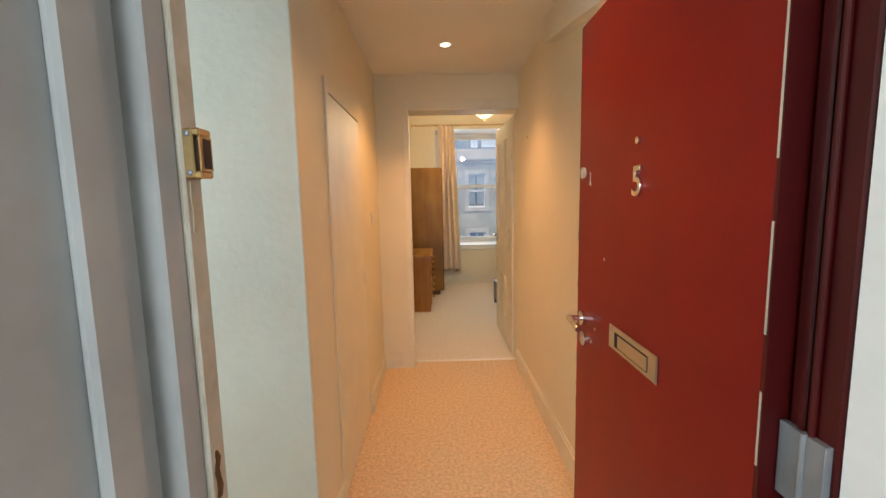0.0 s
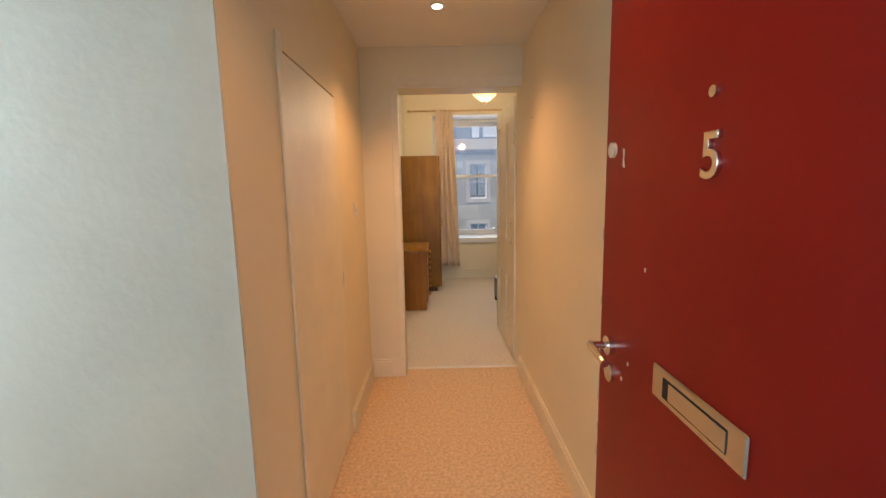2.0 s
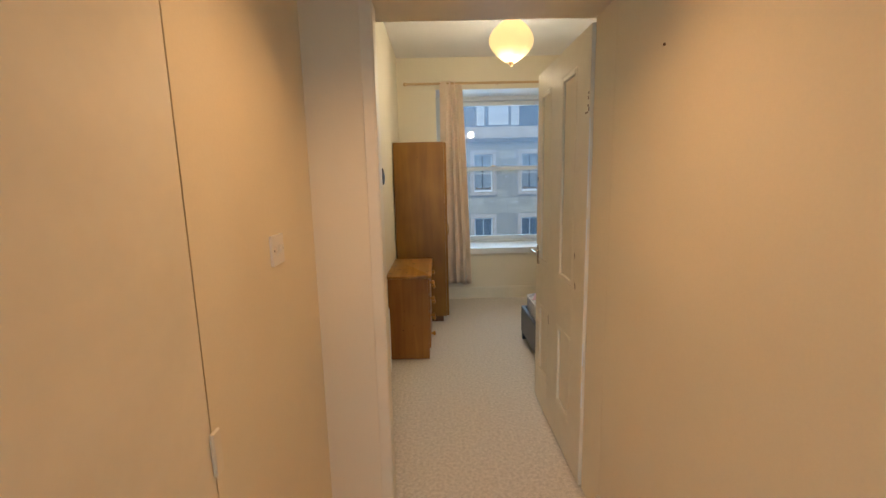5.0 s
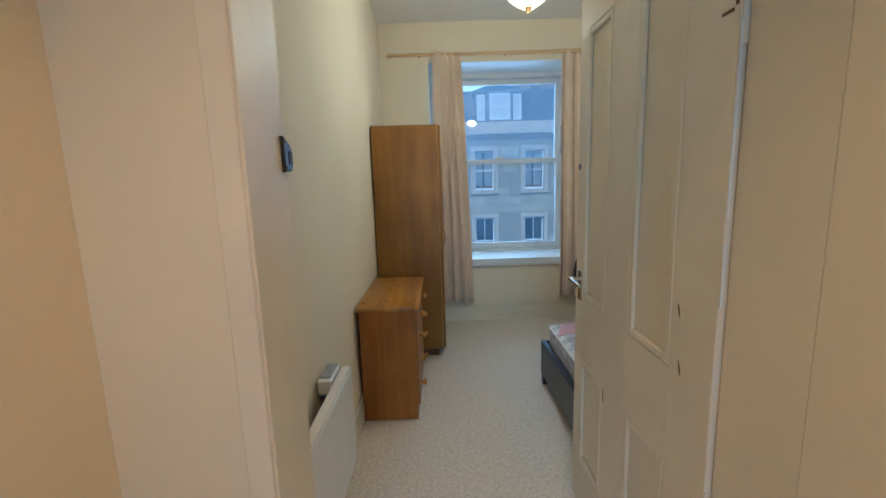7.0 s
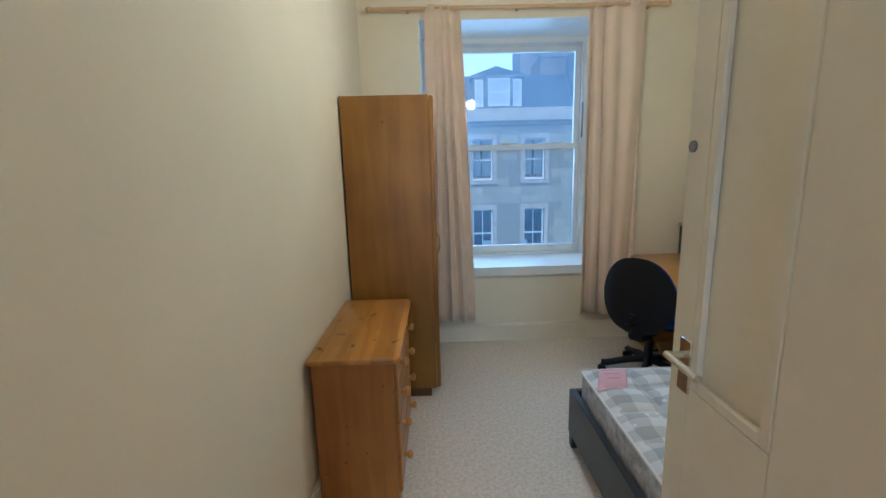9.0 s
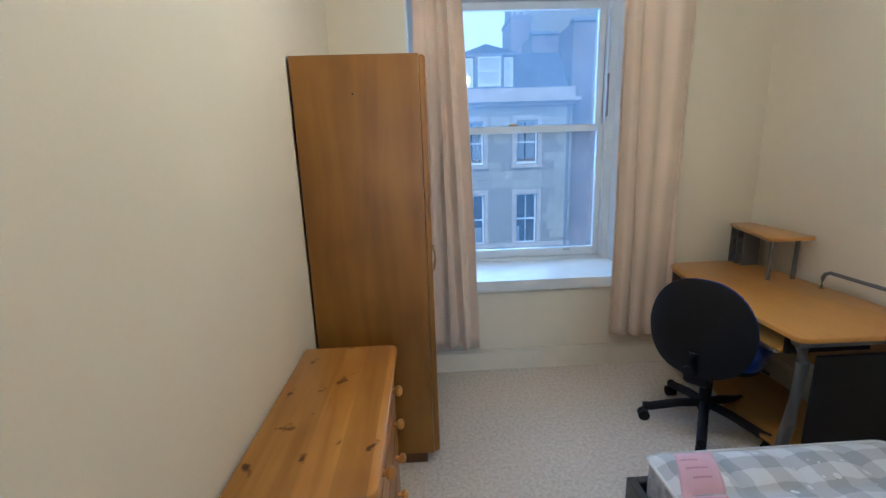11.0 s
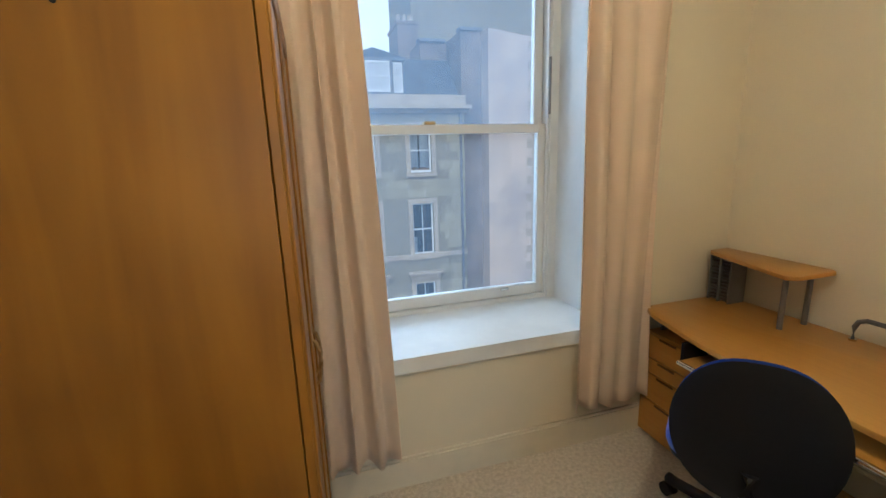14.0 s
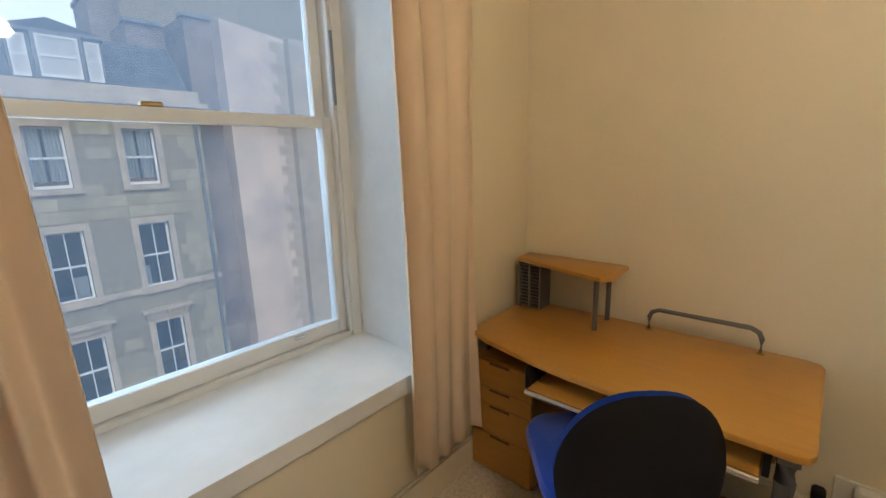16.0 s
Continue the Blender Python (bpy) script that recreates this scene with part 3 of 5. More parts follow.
# bedroom doorway: lining and architraves
dl = thing("door_lining", "cream gloss-painted bedroom door lining and architrave", "door frame", (0.2, 3.42, 0))
part("jamb", boxes((OX0, OX0 + 0.018, DY0, DY1, 0, OZ - 0.014)), GLOSS, dl)
part("door_stop", boxes((OX0 + 0.018, OX0 + 0.034, DY0, 3.436, 0, OZ - 0.014), bevel=0.002), GLOSS, dl)
part("head", boxes((OX0, OX1, DY0, DY1, OZ - 0.014, OZ)), GLOSS, dl)
part("architrave", boxes((OX0 - 0.012, OX0 + 0.030, DY0 - 0.005, DY0, 0, OZ + 0.06), bevel=0.002), GLOSS, dl)
part("plinth_block", boxes((OX0 - 0.066, OX0 + 0.031, DY0 - 0.020, DY0 - 0.005, 0, 0.15), bevel=0.002), GLOSS, dl)
part("architrave", boxes((OX0 + 0.031, OX1 - 0.006, DY0 - 0.008, DY0, OZ - 0.004, OZ + 0.06), bevel=0.002), GLOSS, dl)

structure("trim_jamb", boxes((HX1, OX1, DY0 + 0.002, 3.552, 0, OZ)), PAINT, "cream-painted hinge jamb flush with the hall wall", "trim")

# panelled bedroom door, open into the room; built round its hinge
W, T = 0.865, 0.035
bd = thing("door_bedroom", "open cream-painted four-panel bedroom door with lever handle", "door", (0.676, 3.558, 0), turn=pose(0, 0, 0, 0, 0, 0.4))
bd["kind"] = "structure"
rails = [(0.01, 0.22), (0.66, 0.915), (1.90, 2.02)]
FIELDS = ((0.165, 0.395), (0.575, 0.795))
stiles = [(0.0, 0.165), (0.395, 0.575), (0.795, W)]
for a, b in stiles:
    part("stile", boxes((-T, 0, a, b, 0.01, 2.02), bevel=0.0015), GLOSS, bd)
for a, b in rails:
    for p, q in FIELDS:
        part("rail", boxes((-T, 0, p, q, a, b)), GLOSS, bd)
for p, q in FIELDS:
    for a, b in ((0.22, 0.66), (0.915, 1.90)):
        part("panel", boxes((-T + 0.013, -0.013, p, q, a, b)), GLOSS, bd)
        mb = bmesh.new()
        for x0, x1 in ((-T - 0.001, -T + 0.013), (-0.013, 0.001)):
            box(mb, x0, x1, p, p + 0.026, a, b, 0.004)
            box(mb, x0, x1, q - 0.026, q, a, b, 0.004)
            box(mb, x0, x1, p + 0.026, q - 0.026, a, a + 0.026, 0.004)
            box(mb, x0, x1, p + 0.026, q - 0.026, b - 0.026, b, 0.004)
        part("moulding", mb, GLOSS, bd)
hb = bmesh.new()
box(hb, -T - 0.006, -T, W - 0.075, W - 0.035, 0.90, 1.02, 0.002)
rod(hb, (-T - 0.006, W - 0.055, 0.985), (-T - 0.045, W - 0.055, 0.985), 0.008)
rod(hb, (-T - 0.042, W - 0.050, 0.985), (-T - 0.042, W - 0.160, 0.983), 0.008)
part("lever_handle", hb, CHROME, bd, "chrome lever handle", smooth=True)
part("latch", rod(bmesh.new(), (-T - 0.004, W - 0.02, 1.42), (-T, W - 0.02, 1.42), 0.012), STEEL, bd, smooth=True)
part("hinge", boxes((-T + 0.002, -0.002, -0.004, 0.0, 1.62, 1.78)), GLOSS, bd, "painted-over hinge")
part("hinge", boxes((-T + 0.002, -0.002, -0.004, 0.0, 0.25, 0.40)), GLOSS, bd, "painted-over hinge")
for y, z, h in ((0.128, 1.055, 0.03), (0.114, 0.915, 0.035), (0.553, 0.60, 0.05)):
    cb = bmesh.new()
    f = [cb.verts.new((x, y + dy, z + dz)) for x in (-T, -T - 0.0014) for dy, dz in ((0, 0), (0.006, h * 0.3), (0.010, h), (0.003, h * 0.6))]
    cb.faces.new(f[4:])
    for i in range(4):
        cb.faces.new((f[i], f[(i + 1) % 4], f[4 + (i + 1) % 4], f[4 + i]))
    bmesh.ops.recalc_face_normals(cb, faces=cb.faces)
    part("chip", cb, TEAKEDGE, bd, "chipped paint showing dark wood")
# white strips paint in the bright line of the hinge gap
for z0, z1 in ((1.30, 1.66), (1.12, 1.25), (0.60, 0.70), (0.40, 0.52)):
    part("paint_crack", boxes((-T - 0.001, -T + 0.004, -0.006, -0.002, z0, z1)), WHITE, bd, "white strip for the bright gap along the hinge edge")
for y, z, w, h in ((0.012, 1.735, 0.010, 0.012), (0.014, 1.708, 0.012, 0.008), (0.010, 1.756, 0.008, 0.010), (0.018, 1.682, 0.034, 0.006), (0.006, 1.690, 0.008, 0.016)):
    part("rust_mark", boxes((-T - 0.001, -T, y, y + w, z, z + h)), TEAKEDGE, bd, "dark rusty mark at the hinge")

# ---- bedroom window ----
win = thing("window_1", "white-painted sash window with two large panes", "window", (0.72, 7.3, 0.6))
win["kind"] = "structure"
part("box_frame", boxes((SX0, SX0 + 0.055, 7.24, WY1 - 0.01, SZ0 + 0.03, SZ1), bevel=0.003), WHITE, win)
part("box_frame", boxes((SX1 - 0.055, SX1, 7.24, WY1 - 0.01, SZ0 + 0.03, SZ1), bevel=0.003), WHITE, win)
part("head", boxes((SX0 + 0.055, SX1 - 0.055, 7.24, WY1 - 0.01, SZ1 - 0.05, SZ1), bevel=0.003), WHITE, win)
part("sub_sill", boxes((SX0 + 0.055, SX1 - 0.055, 7.255, WY1 + 0.05, SZ0 + 0.02, 0.635), bevel=0.003), WHITE, win)
part("parting_bead", boxes((SX0 + 0.055, SX0 + 0.070, 7.245, 7.27, 0.635, SZ1 - 0.05), bevel=0.003), WHITE, win)
part("parting_bead", boxes((SX1 - 0.070, SX1 - 0.055, 7.245, 7.27, 0.635, SZ1 - 0.05), bevel=0.003), WHITE, win)


def sash(y, z0, z1, bottom, top, glass, label):
    x0, x1, s = SX0 + 0.058, SX1 - 0.058, 0.048
    b = bmesh.new()
    box(b, x0, x0 + s, y, y + 0.04, z0, z1, 0.003)
    box(b, x1 - s, x1, y, y + 0.04, z0, z1, 0.003)
    box(b, x0 + s, x1 - s, y, y + 0.04, z0, z0 + bottom, 0.003)
    box(b, x0 + s, x1 - s, y, y + 0.04, z1 - top, z1, 0.003)
    o = part("sash", b, WHITE, win)
    g = part("pane", boxes((x0 + s - 0.004, x1 - s + 0.004, y + 0.018, y + 0.022, z0 + bottom - 0.004, z1 - top + 0.004)), glass, o, label)
    g.visible_shadow = False
    return o


lower = sash(7.275, 0.637, 1.575, 0.06, 0.045, GLASS, "clear pane with a faint glare film")
upper = sash(7.325, 1.535, 2.378, 0.045, 0.05, HAZYGLASS, "hazy pane with glare put into the glass")
for x in (0.35, 1.10):
    part("sash_lift", boxes((x, x + 0.05, 7.262, 7.275, 0.675, 0.69), bevel=0.003), CHROME, lower)
part("sash_fastener", boxes((0.70, 0.76, 7.285, 7.32, 1.576, 1.592), bevel=0.004), BRASS, lower)
cb = tube(bmesh.new(), [(1.362, 7.243, 2.30), (1.362, 7.243, 1.95), (1.364, 7.238, 1.90), (1.362, 7.243, 1.6)], 0.004)
part("sash_cord", cb, PIPING, win)
part("stay_rod", rod(bmesh.new(), (1.366, 7.236, 1.9), (1.366, 7.236, 1.62), 0.007), STEEL, win, smooth=True)
structure("window_sill", boxes((SX0 - 0.03, SX1 + 0.03, 6.772, WY0, SZ0 - 0.022, SZ0 + 0.044), (SX0, SX1, WY0, 7.26, SZ0, SZ0 + 0.044)), WHITE, "deep white gloss-painted window sill", "window sill")
structure("sill_apron", boxes((SX0 - 0.02, SX1 + 0.02, 6.788, WY0, SZ0 - 0.040, SZ0 - 0.022), bevel=0.003), GLOSS, "cream moulding under the window sill", "trim")
structure("trim_recess", boxes((SX0, SX0 + 0.008, WY0, 7.24, SZ0 + 0.044, SZ1 - 0.008), (SX1 - 0.008, SX1, WY0, 7.24, SZ0 + 0.044, SZ1 - 0.008), (SX0, SX1, WY0, 7.24, SZ1 - 0.008, SZ1)), WHITE, "white-painted lining of the window recess", "trim")

# curtain pole and curtains
pole = thing("curtain_pole", "pale wooden curtain pole above the window", "curtain pole", (0.7, 6.72, 2.47))
part("pole", rod(bmesh.new(), (-0.30, 6.72, 2.475), (1.75, 6.72, 2.475), 0.014), RODWOOD, pole, smooth=True)
for x in (-0.315, 1.765):
    part("finial", ball(bmesh.new(), (x, 6.72, 2.475), 0.022), RODWOOD, pole, smooth=True)
for x in (-0.05, 0.72, 1.66):
    part("bracket", rod(bmesh.new(), (x, 6.735, 2.475), (x, 6.80, 2.475), 0.009), RODWOOD, pole, smooth=True)


def curtain(name, top0, top1, low0, low1, z0, folds, seed, label):
    """A gathered hanging: folds along its width, drawn together at the head."""
    rnd = random.Random(seed)
    ph = [rnd.uniform(0, 6.28) for _ in range(6)]
    nu, nv = 120, 36
    b = bmesh.new()
    grid = []
    for j in range(nv + 1):
        v = j / nv
        row = []
        for i in range(nu + 1):
            u = i / nu
            e = v ** 0.8
            x = (top0 + (top1 - top0) * u) * (1 - e) + (low0 + (low1 - low0) * u) * e
            w = u + 0.055 * math.sin(2.1 * v + ph[0]) * math.sin(6 * u + ph[1]) + 0.05 * math.sin(4.4 * u + ph[3])
            amp = (0.012 + 0.022 * min(1, v * 3)) * (0.75 + 0.4 * math.sin(5.3 * u + ph[4] + 0.8 * v))
            y = 6.715 + amp * math.sin(2 * math.pi * folds * w + ph[2]) + 0.15 * amp * math.sin(2 * math.pi * folds * 2.3 * w + ph[3] + v)
            y += 0.012 * math.sin(5 * v + ph[4] + 4 * u)
            x += 0.008 * math.sin(2 * math.pi * folds * w + ph[5])
            z = 2.495 - (2.495 - z0) * v + (0.012 * math.sin(9 * u + ph[1]) if j == nv else 0)
            row.append(b.verts.new((x, min(y, 6.775), z)))
        grid.append(row)
    for j in range(nv):
        for i in range(nu):
            b.faces.new((grid[j][i], grid[j][i + 1], grid[j + 1][i + 1], grid[j + 1][i]))
    t = thing(name, label, "curtain", ((low0 + low1) / 2, 6.72, z0), "curtains at the window")
    o = part("drape", b, CURTAIN, t, smooth=True)
    s = o.modifiers.new("thickness", "SOLIDIFY")
    s.thickness = 0.003
    for k in range(5):
        x = top0 + (top1 - top0) * (k + 0.5) / 5
        rb = tube(bmesh.new(), [(x, 6.72 + 0.02 * math.cos(a * 0.5236), 2.475 + 0.02 * math.sin(a * 0.5236)) for a in range(13)], 0.0025, 6)
        part("ring", rb, RODWOOD, t)
    return t


curtain("curtain", 0.07, 0.305, 0.06, 0.392, 0.205, 3.1, 3, "cream cotton curtain drawn aside beside the wardrobe")
curtain("curtain", 1.215, 1.61, 1.215, 1.63, 0.235, 3.3, 8, "cream cotton curtain drawn aside beside the desk")

nail = thing("nail", "rusty nail head in the hall wall", "nail", (HX1, 3.02, 1.78))
part("head", rod(bmesh.new(), (HX1 - 0.004, 3.02, 1.78), (HX1, 3.02, 1.78), 0.004, 8), TEAKEDGE, nail)

# ---- lamps ----
for y in (1.25, 2.72):
    d = thing("downlight", "small round recessed downlight, lit, in the hall ceiling", "downlight", (0.085, y, HZ), "hall downlights")
    part("bezel", rod(bmesh.new(), (0.085, y, HZ - 0.004), (0.085, y, HZ), 0.042, 24), WHITE, d, smooth=True)
    part("bulb", rod(bmesh.new(), (0.085, y, HZ - 0.006), (0.085, y, HZ - 0.004), 0.026, 20), BULBGLOW, d, "glowing bulb")

lan = thing("lantern_shade", "round cream paper lantern on the bedroom ceiling, lit", "ceiling lamp", (0.62, 5.3, 2.30))
b = bmesh.new()
prof = [(0.05, 2.63)] + [(0.165 * math.sin(math.pi * (0.10 + 0.86 * k / 14)) ** 0.8 + 0.004, 2.62 - 0.30 * k / 14) for k in range(15)]
seg = 32
rings = [[b.verts.new((0.62 + r * (1 + 0.03 * math.cos(8 * 2 * math.pi * k / seg)) * math.cos(2 * math.pi * k / seg), 5.3 + r * (1 + 0.03 * math.cos(8 * 2 * math.pi * k / seg)) * math.sin(2 * math.pi * k / seg), z)) for k in range(seg)] for r, z in prof]
for p, q in zip(rings, rings[1:]):
    for k in range(seg):
        b.faces.new((p[k], q[k], q[(k + 1) % seg], p[(k + 1) % seg]))
part("shade", b, PAPER, lan, smooth=True)
part("tassel", rod(bmesh.new(), (0.62, 5.3, 2.295), (0.62, 5.3, 2.322), 0.010, 10, 0.02), BRASS, lan, smooth=True)
part("flex", rod(bmesh.new(), (0.62, 5.3, 2.60), (0.62, 5.3, RZ), 0.004, 8), PLASTIC, lan)
part("ceiling_rose", rod(bmesh.new(), (0.62, 5.3, RZ - 0.03), (0.62, 5.3, RZ), 0.045, 20), PLASTIC, lan, smooth=True)

# ---- bedroom furniture ----
# wardrobe: its side faces the door, its doors face the room
wd = thing("wardrobe", "tall brown teak-veneer wardrobe against the wall", "wardrobe", (-0.16, 6.3, 0))
part("side", boxes((-0.398, 0.083, 5.945, 5.963, 0.06, 1.785), bevel=0.001), TEAK, wd)
part("side", boxes((-0.398, 0.083, 6.627, 6.645, 0.06, 1.785), bevel=0.001), TEAK, wd)
part("top", boxes((-0.398, 0.083, 5.963, 6.627, 1.767, 1.785)), TEAK, wd)
part("back", boxes((-0.398, -0.394, 5.963, 6.627, 0.06, 1.767)), TEAKEDGE, wd)
part("base", boxes((-0.395, 0.05, 5.96, 6.63, 0.0, 0.06)), TEAKEDGE, wd, "dark recessed plinth")
for y0, y1, hy in ((5.947, 6.293, 6.262), (6.297, 6.643, 6.328)):
    dr = part("door", boxes((0.085, 0.103, y0, y1, 0.065, 1.780), bevel=0.002), TEAK, wd)
    fb = bmesh.new()
    for q in ((y0 + 0.002, y0 + 0.05, 0.068, 1.777), (y1 - 0.05, y1 - 0.002, 0.068, 1.777), (y0 + 0.05, y1 - 0.05, 0.068, 0.13), (y0 + 0.05, y1 - 0.05, 1.715, 1.777)):
        box(fb, 0.102, 0.109, *q, 0.004, 2)
    part("door_frame", fb, TEAK, dr, "raised bevelled door border")
    hb = tube(bmesh.new(), [(0.103, hy, 0.84), (0.118, hy, 0.85), (0.124, hy, 0.875), (0.127, hy, 0.905), (0.124, hy, 0.935), (0.118, hy, 0.96), (0.103, hy, 0.97)], 0.005, 8)
    for z in (0.838, 0.972):
        ball(hb, (0.107, hy, z), 0.010, 0.6, 1, 1, 10)
    part("handle", hb, BRASS, dr, "bent brass handle", smooth=True)
part("screw_cap", rod(bmesh.new(), (-0.17, 5.9435, 1.645), (-0.17, 5.945, 1.645), 0.004, 8), BLACK, wd)

# chest of drawers
ch = thing("chest_of_drawers", "knotty pine chest of drawers with round wooden knobs", "chest of drawers", (-0.24, 5.4, 0))
part("side", boxes((-0.39, -0.075, 5.045, 5.063, 0.0, 0.668), bevel=0.002), PINESHADE, ch)
part("side", boxes((-0.39, -0.075, 5.737, 5.755, 0.0, 0.668), bevel=0.002), PINESHADE, ch)
part("back", boxes((-0.39, -0.382, 5.063, 5.737, 0.02, 0.668)), PINESHADE, ch)
part("plinth", boxes((-0.10, -0.075, 5.063, 5.737, 0.0, 0.07), bevel=0.002), PINESHADE, ch)


def rounded(x0, x1, y0, y1, r, n=6, corners="1111"):
    """An outline with rounded corners, from the low left one on, counter-clockwise."""
    pts = []
    for (cx, cy, a0), on in zip(((x0, y0, 180), (x1, y0, 270), (x1, y1, 0), (x0, y1, 90)), corners):
        if on == "0":
            pts.append((cx, cy))
            continue
        mx, my = (cx + r if cx == x0 else cx - r), (cy + r if cy == y0 else cy - r)
        for k in range(n + 1):
            a = radians(a0 + 90 * k / n)
            pts.append((mx + r * math.cos(a), my + r * math.sin(a)))
    return pts


part("top", slab(bmesh.new(), rounded(-0.40, -0.045, 5.02, 5.775, 0.03, corners="0110"), 0.668, 0.692, 0.006), PINE, ch, smooth=True)
z = 0.075
for h in (0.165, 0.145, 0.135, 0.125):
    dr = part("drawer", boxes((-0.38, -0.062, 5.068, 5.732, z + 0.004, z + h - 0.004), bevel=0.004), PINESHADE, ch)
    for y in (5.20, 5.60):
        kb = bmesh.new()
        rod(kb, (-0.062, y, z + h / 2), (-0.046, y, z + h / 2), 0.009, 12)
        ball(kb, (-0.036, y, z + h / 2), 0.019, 0.75, 1, 1, 14)
        part("knob", kb, PINE, dr, "turned pine knob", smooth=True)
    z += h + 0.004

# panel heater on the wall by the door
he = thing("panel_heater", "white wall-mounted electric panel heater with a grey control", "heater", (-0.39, 4.2, 0.17))
part("panel", boxes((-0.345, -0.305, 3.84, 4.43, 0.20, 0.628), bevel=0.012), HEATER, he, smooth=True)
part("grille", boxes((-0.342, -0.308, 3.86, 4.41, 0.628, 0.635), bevel=0.002), PLASTIC, he)
part("control_box", boxes((-0.40, -0.346, 4.25, 4.40, 0.59, 0.650), bevel=0.006), HEATER, he)
part("control_lid", boxes((-0.395, -0.350, 4.265, 4.39, 0.650, 0.658), bevel=0.004), GREYPLASTIC, he, "grey control lid")
for y in (3.95, 4.30):
    part("bracket", boxes((LX0, -0.345, y, y + 0.03, 0.3, 0.55)), STEEL, he)

# door-lock keeper left on the room wall, and switches
kp = thing("latch_keeper", "black rim-latch keeper on the bedroom door frame", "lock keeper", (-0.205, 3.56, 1.41))
kb = bmesh.new()
ends = [[kb.verts.new((x, y, z)) for y, z in ((3.538 + d, 1.412 + d), (3.574, 1.414 + d), (3.582 - d, 1.424 + d), (3.582 - d, 1.450), (3.570, 1.464 - d), (3.538 + d, 1.478 - d))] for x, d in ((-0.216, 0.0), (-0.200, 0.0), (-0.197, 0.002))]
for p, q in zip(ends, ends[1:]):
    for i in range(6):
        kb.faces.new((p[i], p[(i + 1) % 6], q[(i + 1) % 6], q[i]))
kb.faces.new(ends[2])
kb.faces.new(ends[0][::-1])
bmesh.ops.recalc_face_normals(kb, faces=kb.faces)
part("case", kb, BLACKMETAL, kp)
# black block on the case, painted shade of its hole
part("bolt_hole", boxes((-0.1972, -0.1962, 3.558, 3.577, 1.428, 1.452)), BLACK, kp, "black block for the shade in the bolt hole")
for z in (1.421, 1.468):
    part("screw", ball(bmesh.new(), (-0.1965, 3.546, z), 0.0032, 0.5, 1, 1, 8), STEEL, kp)
structure("trim_room_architrave", boxes((OX0 - 0.06, OX0 + 0.006, DY1, DY1 + 0.018, 0, OZ + 0.06), bevel=0.004), GLOSS, "cream architrave on the room side", "trim")


def wall_plate(name, label, x0, x1, y0, y1, z0, z1, rockers, face):
    t = thing(name, label, "light switch", ((x0 + x1) / 2, (y0 + y1) / 2, z0))
    part("plate", boxes((x0, x1, y0, y1, z0, z1), bevel=0.002), PLASTIC, t)
    zc = (z0 + z1) / 2
    for k in range(rockers):
        y = y0 + (y1 - y0) * (k + 1) / (rockers + 1)
        part("rocker", boxes((x1, x1 + 0.005, y - 0.007, y + 0.007, zc - 0.012, zc + 0.012), bevel=0.001), PLASTIC, t)
    for y in (y0 + 0.012, y1 - 0.012):
        part("screw", rod(bmesh.new(), (x1, y, zc), (x1 + 0.001, y, zc), 0.003, 8), STEEL, t)
    return t


wall_plate("light_switch", "white double light switch on the hall wall", HX0, HX0 + 0.009, 2.935, 3.02, 1.20, 1.285, 2, "x")
wall_plate("light_switch", "white light switch on the bedroom wall", LX0, LX0 + 0.009, 3.762, 3.847, 1.222, 1.307, 1, "x")

# single bed
BX0, BX1, BY0, BY1 = 0.745, 1.66, 3.56, 5.46
bed = thing("bed_frame", "low black metal single bed frame with box rails", "bed", ((BX0 + BX1) / 2, (BY0 + BY1) / 2, 0))
part("side_rail", boxes((BX0, BX0 + 0.03, BY0, BY1, 0.07, 0.30), bevel=0.003), BLACKMETAL, bed)
part("side_rail", boxes((BX1 - 0.03, BX1, BY0, BY1, 0.07, 0.30), bevel=0.003), BLACKMETAL, bed)
part("foot_rail", boxes((BX0 + 0.03, BX1 - 0.03, BY1 - 0.03, BY1, 0.07, 0.30), bevel=0.003), BLACKMETAL, bed)
part("head_rail", boxes((BX0 + 0.03, BX1 - 0.03, BY0, BY0 + 0.03, 0.07, 0.30), bevel=0.003), BLACKMETAL, bed)
for k in range(10):
    y = BY0 + 0.1 + k * 0.185
    part("slat", boxes((BX0 + 0.03, BX1 - 0.03, y, y + 0.06, 0.225, 0.24)), BEECH, bed)
for x in (BX0 + 0.004, BX1 - 0.049):
    for y in (BY0 + 0.004, BY1 - 0.049):
        part("leg", boxes((x, x + 0.045, y, y + 0.045, 0.0, 0.07), bevel=0.003), BLACKMETAL, bed)

mt = thing("mattress", "quilted grey and white checked single mattress on the bed", "mattress", ((BX0 + BX1) / 2, (BY0 + BY1) / 2, 0.24))
MX0, MX1, MY0, MY1, MZ0, MZ1 = BX0 + 0.036, BX1 - 0.036, BY0 + 0.036, BY1 - 0.036, 0.24, 0.425
b = bmesh.new()
nx, ny = 72, 150
rows = []
for j in range(ny + 1):
    y = MY0 + (MY1 - MY0) * j / ny
    r = []
    for i in range(nx + 1):
        x = MX0 + (MX1 - MX0) * i / nx
        e = min(x - MX0, MX1 - x, y - MY0, MY1 - y)
        q = abs(math.sin(math.pi * (x - MX0) / 0.21)) ** 0.45 * abs(math.sin(math.pi * (y - MY1) / 0.19)) ** 0.45
        r.append(b.verts.new((x, y, MZ1 - 0.016 + min(1, e / 0.05) * 0.026 * q + 0.006 * min(1, e / 0.02) + 0.003 * noise.noise((x * 9, y * 9, 0)))))
    rows.append(r)
